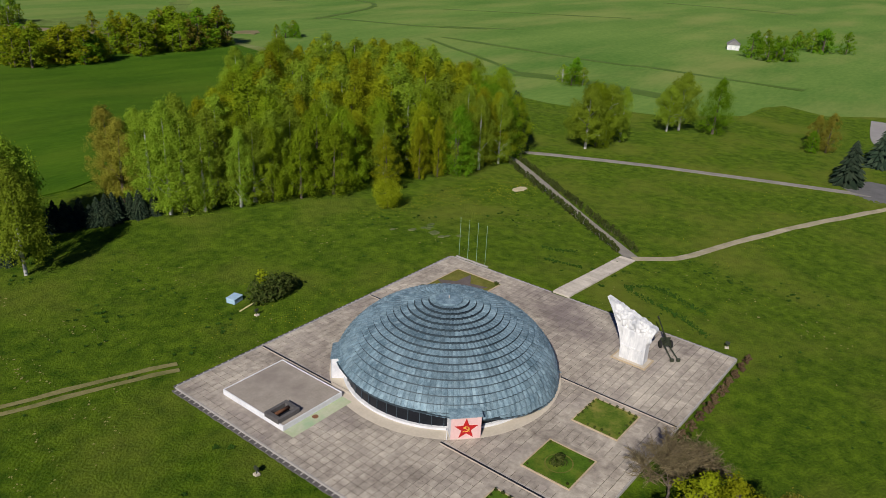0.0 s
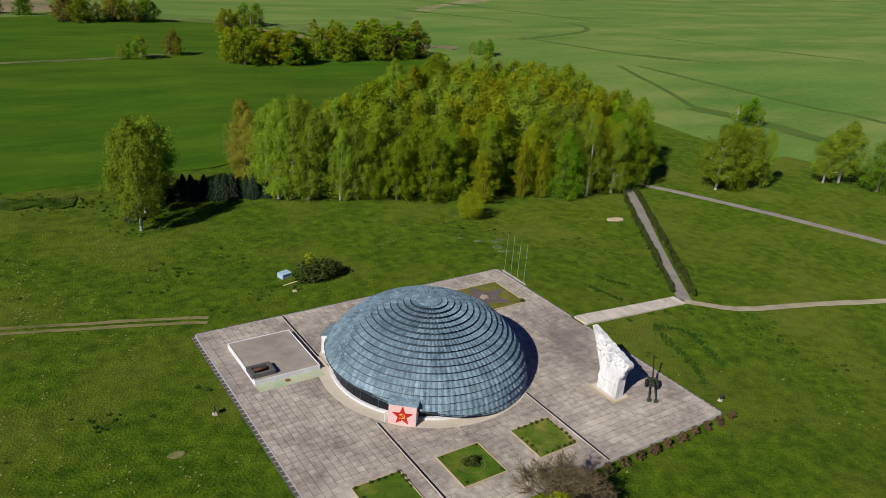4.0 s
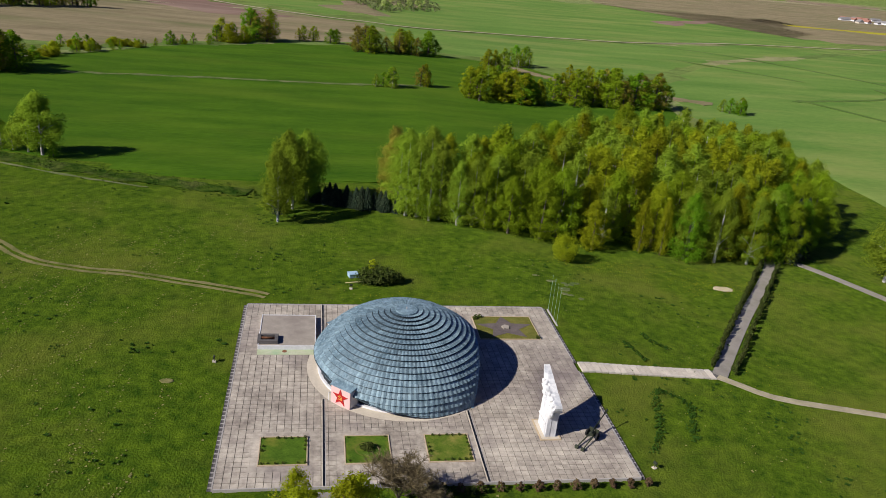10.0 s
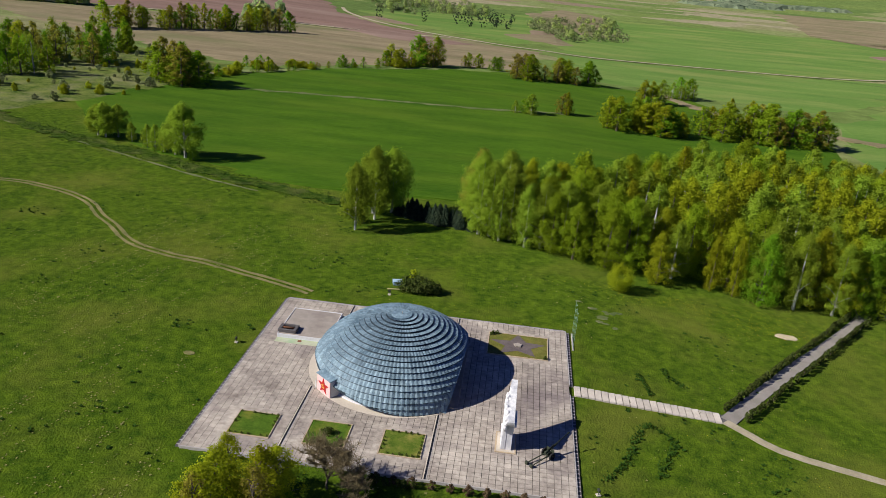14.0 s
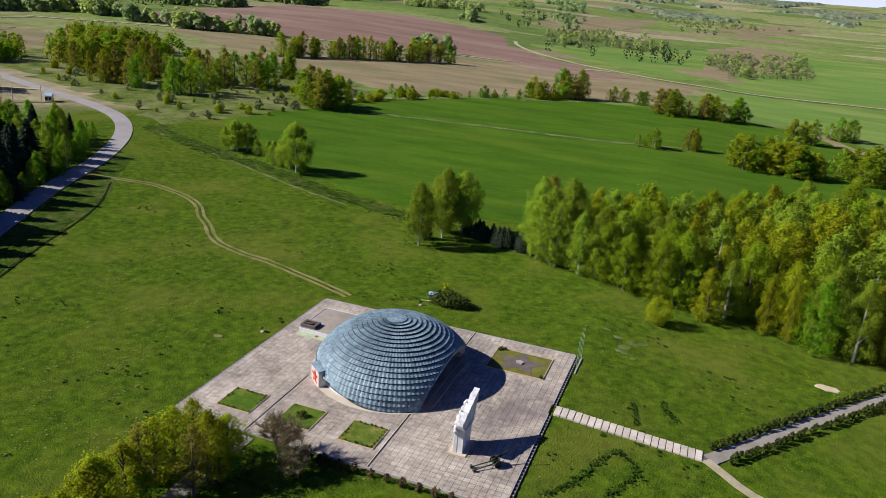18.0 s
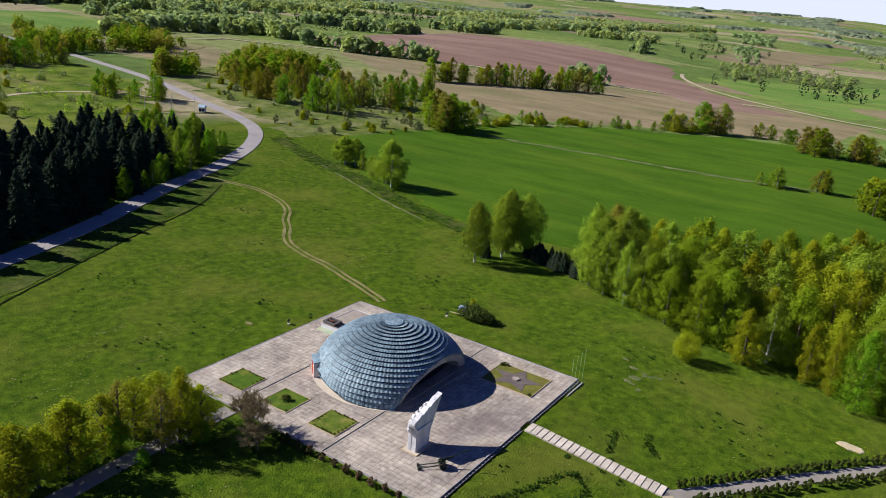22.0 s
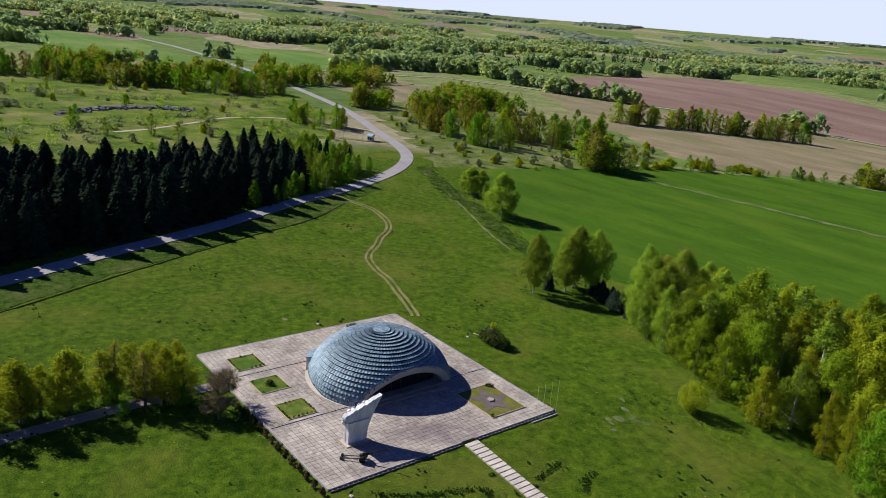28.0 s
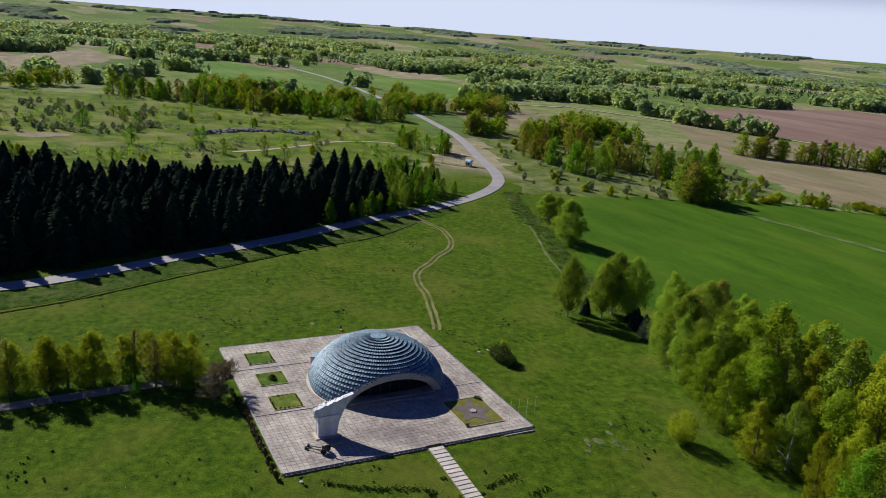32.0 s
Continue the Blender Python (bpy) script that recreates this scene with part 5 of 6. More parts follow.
def spruce(name, label, seed, h, spread, leaves, branches=210):
    """A spruce: drooping branches set singly up the stem, uneven in length."""
    rng = random.Random(seed)
    t = thing(name, label, "spruce")
    v, f = [], []
    tube(v, f, [(0, 0, -0.3), (0, 0, h * 0.5), (0, 0, h * 0.98)], [0.016 * h, 0.01 * h, 0.002 * h], 6)
    part("trunk", mesh_of(name + "_trunk", v, f, M_BARK), None, t, "brown trunk")
    v, f = [], []
    for i in range(branches):
        s = ((i + rng.random()) / branches) ** 1.25
        z = h * (0.05 + 0.94 * s)
        r = spread * (1 - s) ** 0.62 + 0.08
        a = i * 2.39996 + rng.uniform(-0.4, 0.4)
        rr = r * rng.uniform(0.6, 1.15)
        w = max(0.10, rr * rng.uniform(0.14, 0.26))
        ca, sa = math.cos(a), math.sin(a)
        b = len(v)
        dz = rr * rng.uniform(0.2, 0.55)
        v += [(0.05 * ca, 0.05 * sa, z + 0.2), (rr * 0.55 * ca - w * sa, rr * 0.55 * sa + w * ca, z - dz * 0.6), (rr * ca, rr * sa, z - dz), (rr * 0.55 * ca + w * sa, rr * 0.55 * sa - w * ca, z - dz * 0.6), (rr * 0.5 * ca, rr * 0.5 * sa, z - dz * 0.15 + 0.1)]
        f += [(b, b + 1, b + 4), (b + 1, b + 2, b + 4), (b + 2, b + 3, b + 4), (b + 3, b, b + 4)]
    part("crown", mesh_of(name + "_crown", v, f, leaves), None, t, "drooping needled branches")
    return t


def put(proto, x, y, h, rng, widen=1.0, dz=0.0):
    """A copy of a tree of 10 m height, turned at random."""
    s = h / 10.0
    return copy_thing(proto, pose(x, y, height(x, y) + dz, 0, 0, rng.uniform(0, 360)) @ Matrix.Diagonal((s * widen, s * widen, s, 1)))


PROTO = {}
def kind_of(key, n, make):
    PROTO[key] = [make(i) for i in range(n)]


for tail, clumps, per, grow, n in (("", 150, 105, 0.46, 4), ("_mid", 96, 62, 0.66, 3), ("_low", 64, 32, 1.0, 3)):
    kind_of("birch" + tail, n, lambda i: deciduous("birch_tree", "slender birch with a white trunk and light green leaves", 10 + i, 10, 2.4, 0.06, L_BIRCH, M_BIRCH, 0.155 * grow, clumps, per, 1.0, 9, 0.3))
    kind_of("maple" + tail, n, lambda i: deciduous("maple_tree", "broad tree in dense fresh yellow-green leaf", 20 + i, 10, 2.8, 0.04, L_MAPLE, M_BARK, 0.17 * grow, clumps, per, 0.85, 6, 0.25))
    kind_of("green" + tail, n, lambda i: deciduous("lime_tree", "tree in bright fresh green leaf", 30 + i, 10, 2.8, 0.03, L_GREEN, M_BARK, 0.17 * grow, clumps, per, 0.8, 6, 0.3))
    kind_of("yellow" + tail, n, lambda i: deciduous("young_tree", "upright tree in yellowish young leaf", 40 + i, 10, 2.2, 0.03, L_YELLOW, M_BARK, 0.15 * grow, clumps, per, 0.8, 7, 0.3))
    kind_of("brown" + tail, n, lambda i: deciduous("aspen_tree", "tree with reddish brown budding crown", 50 + i, 10, 2.4, 0.08, L_BROWN, M_BARK, 0.15 * grow, clumps, per, 0.9, 9, 0.5))
kind_of("lonebirch", 3, lambda i: deciduous("birch_tree", "broad birch with a clear white trunk and hanging light green leaves", 160 + i, 10, 3.3, 0.2, L_BIRCH, M_BIRCH, 0.11, 130, 120, 0.8, 14, 0.2))
kind_of("airy", 3, lambda i: deciduous("young_tree", "airy upright tree in thin yellowish young leaf", 140 + i, 10, 2.5, 0.14, L_YELLOW, M_BARK, 0.10, 90, 60, 0.85, 24, 0.2))
kind_of("airybrown", 2, lambda i: deciduous("young_tree", "airy upright tree with brownish budding twigs", 150 + i, 10, 2.2, 0.16, L_BROWN, M_BARK, 0.085, 80, 40, 0.85, 26, 0.2))
kind_of("spruce", 3, lambda i: spruce("spruce_tree", "dark green pointed spruce", 60 + i, 10, 1.75, L_SPRUCE, 560))
kind_of("bluespruce", 2, lambda i: spruce("spruce_tree", "broad grey-green spruce standing alone", 70 + i, 10, 4.2, L_BLUESPRUCE, 420))
kind_of("bush", 3, lambda i: deciduous("bush", "rounded leafy bush in bright fresh green", 80 + i, 10, 6.0, 0.05, L_YELLOW, M_BARK, 0.30, 70, 80, 0.97, 4, category="bush"))
kind_of("greybush", 2, lambda i: deciduous("fruit_tree", "low round fruit tree in dull grey-green", 85 + i, 10, 6.2, 0.1, L_GREYGREEN, M_BARK, 0.62, 26, 40, 0.97, 4, category="tree"))
kind_of("hedge", 2, lambda i: deciduous("hedge_bush", "small clipped rounded hedge bush", 90 + i, 10, 4.6, 0.1, L_DARKBUSH, M_BARK, 0.95, 14, 22, 0.7, 2, category="bush"))
kind_of("brownhedge", 2, lambda i: deciduous("hedge_bush", "small rounded brownish hedge bush", 95 + i, 10, 5.0, 0.05, L_BROWNBUSH, M_BARK, 0.6, 26, 44, 0.97, 2, category="bush"))

# the wood behind the square
WOOD = [(1, 69), (8, 66.5), (17, 62.5), (26, 59.5), (37, 60), (45, 55.5), (57, 56), (66, 52.5), (76, 50.5), (88, 51), (97, 54), (112, 71), (126, 92), (131, 126), (108, 139), (91, 140), (66, 130), (56, 120), (40, 97), (22, 86), (4, 88)]
rng = random.Random(5)
spots = []
tries = 0
while len(spots) < 240 and tries < 6000:
    tries += 1
    x, y = rng.uniform(0, 133), rng.uniform(48, 142)
    if inside(x, y, WOOD) and all((x - a) ** 2 + (y - b) ** 2 > 24 for a, b in spots):
        spots.append((x, y))
for x, y in spots:
    edge = min(math.hypot(x - a, y - b) for a, b in [(p[0] + (q[0] - p[0]) * t / 4, p[1] + (q[1] - p[1]) * t / 4) for p, q in zip(WOOD, WOOD[1:] + WOOD[:1]) for t in range(4)])
    if x > 90 and y < 66:
        k, h = ("spruce", "green", "maple")[int(x) % 3], rng.uniform(14, 18)
    elif x < 34 and y > 78:
        k, h = rng.choice(("brown", "yellow", "yellow", "birch")), rng.uniform(14, 17)
    elif x < 30:
        k, h = rng.choice(("birch", "birch", "birch", "maple")), rng.uniform(15, 20)
    elif edge < 9:
        k, h = rng.choice(("maple", "yellow", "birch", "maple", "yellow", "birch")), rng.uniform(13, 18)
    else:
        k, h = rng.choice(("birch", "birch", "yellow", "maple", "birch", "yellow", "yellow")), rng.uniform(16, 21)
    put(rng.choice(PROTO[k if edge < 10 or k == "spruce" else k + "_mid"]), x, y, h, rng, 1.35)
for k, x, y, h, w in (("yellow", 46, 53, 11.5, 1.5), ("yellow", 57.5, 54, 12.5, 0.95), ("yellow", 62, 52.5, 13, 0.8), ("green", 67, 51, 15.5, 1.2), ("birch", 6, 68, 20, 1.0), ("birch", 11, 65, 16, 1.0), ("birch", 17, 62.5, 15, 1.0), ("maple", 28, 58.5, 13, 1.2), ("maple", 23, 61, 14, 1.1), ("birch", 82, 50, 16, 1.0),
                      ("green", 88, 52, 14, 1.2), ("maple", 93, 53, 14.5, 1.2), ("green", 97, 56, 14, 1.2), ("maple", 35, 57, 14, 1.2), ("birch", 74, 50, 17, 1.0)):
    put(rng.choice(PROTO[k]), x, y, h, rng, w)

# single trees of the meadow
for k, x, y, h, w in (("lonebirch", -22.3, 61.2, 15.5, 0.68), ("lonebirch", -20.8, 74.5, 16.5, 0.8), ("lonebirch", -16.5, 77, 16, 0.85), ("lonebirch", -19.5, 70, 14.5, 0.75), ("spruce", -22.5, 67, 5, 1.6),
                      ("lonebirch", -83, 105, 15.6, 1.0), ("lonebirch", -87, 107, 12, 0.8), ("lonebirch", -114, 117, 10.5, 1.2), ("lonebirch", -111, 119, 10, 1.1), ("lonebirch", -117, 118, 9.5, 1.1), ("birch", -105, 116, 6, 1.1), ("birch", -94, 109, 8, 1.1), ("birch", -91, 108, 7.5, 1.0), ("green", -80, 103.5, 4, 1.3), ("birch", -98, 112, 7, 1.1),
                      ("lonebirch", 112, 43, 16, 0.9), ("maple", 116, 42, 16.5, 0.9), ("lonebirch", 121, 42, 15.5, 0.9), ("birch", 126, 40, 15, 0.7), ("maple", 119, 46, 16, 0.9), ("lonebirch", 148, 36, 13, 0.9), ("lonebirch", 152, 34, 16.5, 0.9), ("green", 155, 25, 16, 0.95), ("brown", 159, -5, 11, 1.0), ("brown", 163, -1, 9, 1.2), ("green", 156, -2, 6, 1.2)):
    put(rng.choice(PROTO[k]), x, y, h, rng, w * 1.3)
# round bush standing alone
nb = np.random.default_rng(21)
roundbush = thing("bush", "round bright green bush standing alone on the meadow", "bush", at=(37.0, 44.6, height(37, 44.6)))
dirs = nb.normal(size=(46, 3))
dirs /= np.linalg.norm(dirs, axis=1, keepdims=True)
lv, lf = leaf_cloud([(x * 2.0, y * 2.0, 3.0 + z * 2.3, 1.0, 1.0, 1.0) for x, y, z in dirs.tolist()], 110, 0.13, nb)
part("crown", mesh_of("roundbush", lv, lf, L_YELLOW), None, roundbush, "dense bright leaves")
v, f = [], []
for k in range(6):
    tube(v, f, [(0.15 * math.cos(k), 0.15 * math.sin(k), -0.2), (1.3 * math.cos(k), 1.3 * math.sin(k), 2.6)], [0.09, 0.03], 5)
part("stem", mesh_of("roundstem", v, f, M_BARK), None, roundbush)
for x, y, h in ((131, -16.5, 10.8), (155, -19, 10.8), (160, -25, 10)):
    put(rng.choice(PROTO["bluespruce"]), x, y, h, rng, 1.0)
for i in range(16):
    x, y = -15 + 19 * i / 15, 75.5 - 5.4 * i / 15
    put(rng.choice(PROTO["spruce"]), x + rng.uniform(-.5, .5), y + rng.uniform(-.8, .8), rng.uniform(4.0, 5.6), rng, 2.0)

# trees in front of the square
FRONT = [("airybrown", -15.2, -43.4, 10.6, 1.0), ("airy", -15.0, -50.5, 10.8, 1.35), ("airy", -14.9, -57.5, 10.8, 1.4), ("airybrown", -15.1, -64.0, 11.0, 1.05),
         ("airy", -9.8, -33.9, 8.4, 1.5), ("airy", -10.7, -37.0, 10.0, 1.25), ("airybrown", -10.3, -40.2, 10.4, 1.1), ("airy", -9.4, -36.4, 6.6, 1.3), ("green", -8.8, -34.8, 3.4, 1.5), ("green", -9.8, -43.6, 2.6, 1.5)]
alley = random.Random(8)
for i in range(10):
    FRONT.append((alley.choice(("airy", "airy", "maple", "airy")), -15.6 + alley.uniform(-0.7, 0.5), -32.5 - 4.4 * i + alley.uniform(-0.8, 0.8), alley.uniform(7.8, 10.4), alley.uniform(1.15, 1.5)))
    FRONT.append((alley.choice(("green", "maple")), -16.4 + alley.uniform(-0.8, 1.2), -34.6 - 4.4 * i + alley.uniform(-0.8, 0.8), alley.uniform(3.8, 6.6), alley.uniform(1.2, 1.6)))
for k, x, y, h, w in FRONT:
    put(rng.choice(PROTO[k]), x, y, h, rng, w * 1.2)
bt = bare_tree("bare_tree", "bare spreading tree with pinkish brown twigs", 7, 8.4, 0.75)
bt.matrix_basis = pose(-5.0, -29.6, height(-5, -29.6))
bt2 = copy_thing(bt, pose(-1.0, -31.5, height(0, -31), 0, 0, 130) @ Matrix.Diagonal((0.7, 0.7, 0.6, 1)))

# hedges
for i in range(12):
    put(rng.choice(PROTO["brownhedge"]), 0.4 + i * 2.28, -27.15, rng.uniform(1.15, 1.4), rng, 1.05)
for i in range(9):
    put(rng.choice(PROTO["hedge"]), -3.5 + i * 1.1 + rng.uniform(-.3, .3), -27.6, rng.uniform(1.0, 1.5), rng, 1.2)
ax, ay, bx, by = 50.5, 1.4, 88.0, 50.2
n = 50
ln = math.hypot(bx - ax, by - ay)
for i in range(n):
    for s in (-1, 1):
        if rng.random() < 0.07 and i % 9 == 0:
            continue
        x, y = ax + (bx - ax) * i / n, ay + (by - ay) * i / n
        put(rng.choice(PROTO["hedge"]), x + s * 1.8 * (by - ay) / ln + rng.uniform(-.15, .15), y - s * 1.8 * (bx - ax) / ln + rng.uniform(-.15, .15), rng.uniform(1.25, 1.6), rng, 1.02)

# big dark bush by the square
blob_rng = np.random.default_rng(4)
bigbush = thing("bush", "large dark tangled bush with a tuft of bright leaves", "bush", at=(-3.0, 29.8, height(-3, 29.8)))
lv, lf = leaf_cloud([(-2.4, 0, 1.4, 1.8, 1.7, 1.5), (-0.8, 0.6, 1.9, 1.9, 1.7, 1.7), (0.9, 0, 1.8, 1.9, 1.8, 1.7), (2.6, 0.2, 1.3, 1.9, 1.7, 1.4), (0, -0.9, 1.1, 2.6, 1.2, 1.1), (3.6, 0.4, 0.9, 1.2, 1.2, 0.9)], 420, 0.22, blob_rng)
part("crown", mesh_of("bigbush", lv, lf, L_DARKBUSH), None, bigbush, "dark tangled leaves")
lv, lf = leaf_cloud([(-0.9, 0.9, 3.6, 0.8, 0.8, 0.7), (-1.1, 0.8, 3.0, 0.7, 0.7, 0.6)], 110, 0.17, blob_rng)
part("tuft", mesh_of("bigtuft", lv, lf, L_YELLOW), None, bigbush, "bright yellow-green tuft")
v, f = [], []
for i in range(9):
    a = i * 0.7
    tube(v, f, [(0.5 * math.cos(a), 0.4 * math.sin(a), -0.2), (1.8 * math.cos(a), 1.0 * math.sin(a), 1.6)], [0.07, 0.02], 5)
part("stem", mesh_of("bigstem", v, f, M_BARK), None, bigbush)

# spruce wood beyond the road
SPRUCES = [(-82, -112), (-88, -72), (-100, -28), (-114, 8), (-128, 38), (-143, 66), (-160, 92), (-176, 92), (-176, 52), (-160, 12), (-168, -17), (-174, -45), (-204, -74), (-215, -112)]
spots = []
tries = 0
while len(spots) < 296 and tries < 9000:
    tries += 1
    x, y = rng.uniform(-215, -82), rng.uniform(-112, 92)
    if inside(x, y, SPRUCES) and all((x - a) ** 2 + (y - b) ** 2 > 24 for a, b in spots):
        spots.append((x, y))
for x, y in spots:
    if y > 58:
        put(rng.choice(PROTO[rng.choice(("green_mid", "maple_mid", "birch_mid", "spruce"))]), x, y, rng.uniform(9, 15), rng, 1.2)
    else:
        put(rng.choice(PROTO["spruce"]), x, y, rng.uniform(12.4, 18.4), rng, rng.uniform(1.5, 2.4))
for x, y, h in ((-133, 58, 8), (-138, 66, 10), (-146, 80, 11), (-141, 74, 8), (-152, 86, 9), (-158, 92, 8), (-149, 70, 12), (-155, 78, 13), (-163, 86, 12), (-168, 94, 10), (-160, 99, 6), (-166, 102, 5), (-128, 44, 8), (-131, 49, 9), (-135, 54, 7.5), (-126, 40, 6), (-140, 62, 10), (-144, 70, 9), (-150, 76, 7), (-118, 18, 5), (-121, 30, 9)):
    put(rng.choice(PROTO[rng.choice(("green", "birch"))]), x, y, h, rng, 1.1)

# groves of the middle distance: place, breadth, height, number, kinds
GROVES = [(-134, 217, 24, 19, 12, "maple brown green"), (-86, 325, 8, 7, 3, "green"), (-62, 354, 20, 14, 8, "yellow maple green"), (-44, 370, 22, 18, 9, "maple brown green"), (-20, 382, 12, 10, 4, "brown maple"), (-6, 379, 6, 9, 3, "green"),
          (15, 346, 18, 15, 8, "brown maple"), (36, 354, 18, 14, 8, "brown maple"), (52, 361, 10, 14, 4, "green"), (14, 232, 10, 9, 5, "green birch"), (33, 242, 7, 10, 4, "brown yellow"), (56, 229, 24, 13, 16, "yellow maple maple"), (74, 227, 20, 14, 12, "maple green yellow"), (100, 237, 20, 15, 10, "yellow maple"), (119, 236, 20, 17, 10, "brown maple"), (138, 242, 22, 18, 11, "brown green maple"),
          (183, 240, 14, 9, 6, "green birch"), (83, 318, 14, 15, 7, "birch yellow"), (104, 355, 18, 12, 7, "birch green"), (125, 300, 14, 10, 6, "birch yellow"), (-126, 286, 18, 6, 7, "green bush"), (-108, 306, 16, 5, 6, "bush green"), (-128, 252, 10, 4, 4, "bush"),
          (-196, 240, 30, 19, 12, "maple green brown"), (-198, 200, 24, 17, 9, "green maple birch"), (-228, 198, 24, 18, 9, "brown birch green"), (-246, 196, 18, 17, 7, "brown yellow"), (-214, 224, 28, 19, 10, "green brown yellow"),
          (-204, 284, 22, 18, 9, "maple green"), (-245, 228, 26, 20, 10, "brown maple"), (-277, 216, 24, 19, 9, "brown maple"), (-300, 235, 24, 18, 8, "maple brown"), (-334, 204, 9, 15, 2, "brown"), (-265, 142, 18, 14, 8, "green maple"), (-285, 130, 18, 13, 7, "green maple"), (-178, 78, 14, 15, 6, "green maple"),
          (69, 268, 16, 12, 6, "birch green"), (190, 92, 14, 10, 5, "green birch"), (330, 60, 40, 12, 12, "green birch"), (380, 50, 40, 13, 10, "green birch")]
for gx, gy, w, h, n, kinds in GROVES:
    for i in range(n):
        a, d = rng.uniform(0, 2 * math.pi), w * 0.5 * math.sqrt(rng.random())
        k = rng.choice(kinds.split())
        hh = h * rng.uniform(0.62, 1.02) * (0.7 if k == "bush" else 1)
        put(rng.choice(PROTO[k if k == "bush" else k + "_low"]), gx + d * math.cos(a), gy + d * 0.8 * math.sin(a), hh, rng, rng.uniform(0.95, 1.4) if gx < -150 else rng.uniform(1.5, 2.1))

# shrubs on the scrubland inside the bend
for i in range(200):
    x, y = rng.uniform(-300, -140), rng.uniform(150, 320)
    if inside(x, y, [(-165, 140), (-140, 172), (-138, 248), (-132, 283), (-216, 322), (-300, 290), (-300, 200), (-246, 175), (-204, 160)]):
        k = rng.choice(("bush", "greybush", "greybush", "bush"))
        put(rng.choice(PROTO[k]), x, y, rng.uniform(1.2, 4.2), rng, rng.uniform(0.7, 1.1))

# grove beyond the spruce wood
for i in range(150):
    t = rng.random()
    p = smooth_line([(-516, -4), (-500, 21), (-489, 48), (-450, 72), (-443, 99), (-428, 118), (-405, 138), (-400, 177)], 6.0)
    p = p[int(t * (len(p) - 1))]
    put(rng.choice(PROTO[rng.choice(("maple_low", "green_low", "yellow_low", "brown_low", "birch_low"))]), p.x - abs(rng.gauss(0, 16)), p.y + rng.gauss(0, 7), rng.uniform(10, 18), rng, rng.uniform(1.2, 1.7))

# tree row on the stubble field, bushes along the field edge
for i in range(46):
    t = i / 45
    put(rng.choice(PROTO[rng.choice(("maple_low", "green_low", "brown_low", "yellow_low"))]), -264 + 84 * t + rng.gauss(0, 4), 384 + 112 * t + rng.gauss(0, 4), rng.uniform(11, 19), rng, rng.uniform(1.3, 1.9))
EDGE = [(-134, 238), (-126, 258), (-112, 282), (-100, 306), (-90, 322), (-70, 342), (-40, 368)]
for i in range(44):
    q = smooth_line(EDGE, 4.0)
    p = q[int(rng.random() ** 1.4 * (len(q) - 1))]
    put(rng.choice(PROTO[rng.choice(("bush", "green_low", "maple_low", "brown_low"))]), p.x + rng.gauss(0, 2), p.y + rng.gauss(0, 3), rng.uniform(2.5, 6), rng, rng.uniform(1.2, 1.8))

# far woods and scrub, one body of foliage per tract
def far_wood(name, label, material, seed, count, accept, size, big=1.0, quads=16, leaf=0.12, lumps=1):
    r, nr = random.Random(seed), np.random.default_rng(seed)
    blobs = []
    tries = found = 0
    while found < count and tries < count * 60:
        tries += 1
        p = accept(r)
        if p is None:
            continue
        found += 1
        x, y = p
        h = r.uniform(0.55, 1.15) * size
        w = h * r.uniform(0.3, 0.48) * big
        z = height(x, y)
        if lumps == 1:
            blobs.append((x, y, z + h * 0.52, w, w, h * 0.52))
        else:
            for k in range(lumps):
                a, q = r.uniform(0, 6.28), k / (lumps - 1)
                d = w * (0.62 - 0.5 * q)
                blobs.append((x + d * math.cos(a), y + d * math.sin(a), z + h * (0.36 + 0.40 * q), w * (0.72 - 0.2 * q), w * (0.72 - 0.2 * q), h * (0.36 - 0.12 * q)))
    v, f = leaf_cloud(blobs, quads, size * leaf * big, nr, 0.15, 0.0, 0.25, 0.6)
    ob = new(name, mesh_of(name, v, f, material))
    return tagged(ob, label, "trees", kind="stuff")


def wooded(x, y, s, k):
    return noise.noise((x / s, y / s, k)) + 0.5 * noise.noise((x / s * 2.7, y / s * 2.7, k + 9))


KEEP = [BEIGE, RED, FIELD_N, WEST_1, WEST_2, WEST_3]
def clear(x, y):
    if any(inside(x, y, p) for p in KEEP):
        return False
    return not (-1250 < x < -60 and abs(y - (145 + (-204 - x) * 0.165)) < 14 and x < -204)


def west_scrub(r):
    x, y = r.uniform(-640, -300), r.uniform(-160, 330)
    if x > -560 and y < 150 and not (y > 20 and x < -470):
        return None
    if clear(x, y) and wooded(x, y, 75, 3) > 0.16 and not inside(x, y, [(-620, -20), (-330, -20), (-215, 20), (-215, 120), (-330, 150), (-420, 60), (-620, 60)]):
        return x, y


def low_scrub(r):
    x, y = r.uniform(-520, -190), r.uniform(-120, 150)
    if clear(x, y) and wooded(x, y, 30, 14) > 0.22 and not inside(x, y, SPRUCES):
        return x, y


def band(lo, hi, a0, a1, s, k, limit):
    def pick(r):
        a, d = radians(r.uniform(a0, a1)), math.sqrt(r.uniform(lo * lo, hi * hi))
        x, y = d * math.cos(a), d * math.sin(a)
        if clear(x, y) and wooded(x, y, s, k) > limit and (x < -150 or y > 420 or x > 700):
            return x, y
    return pick


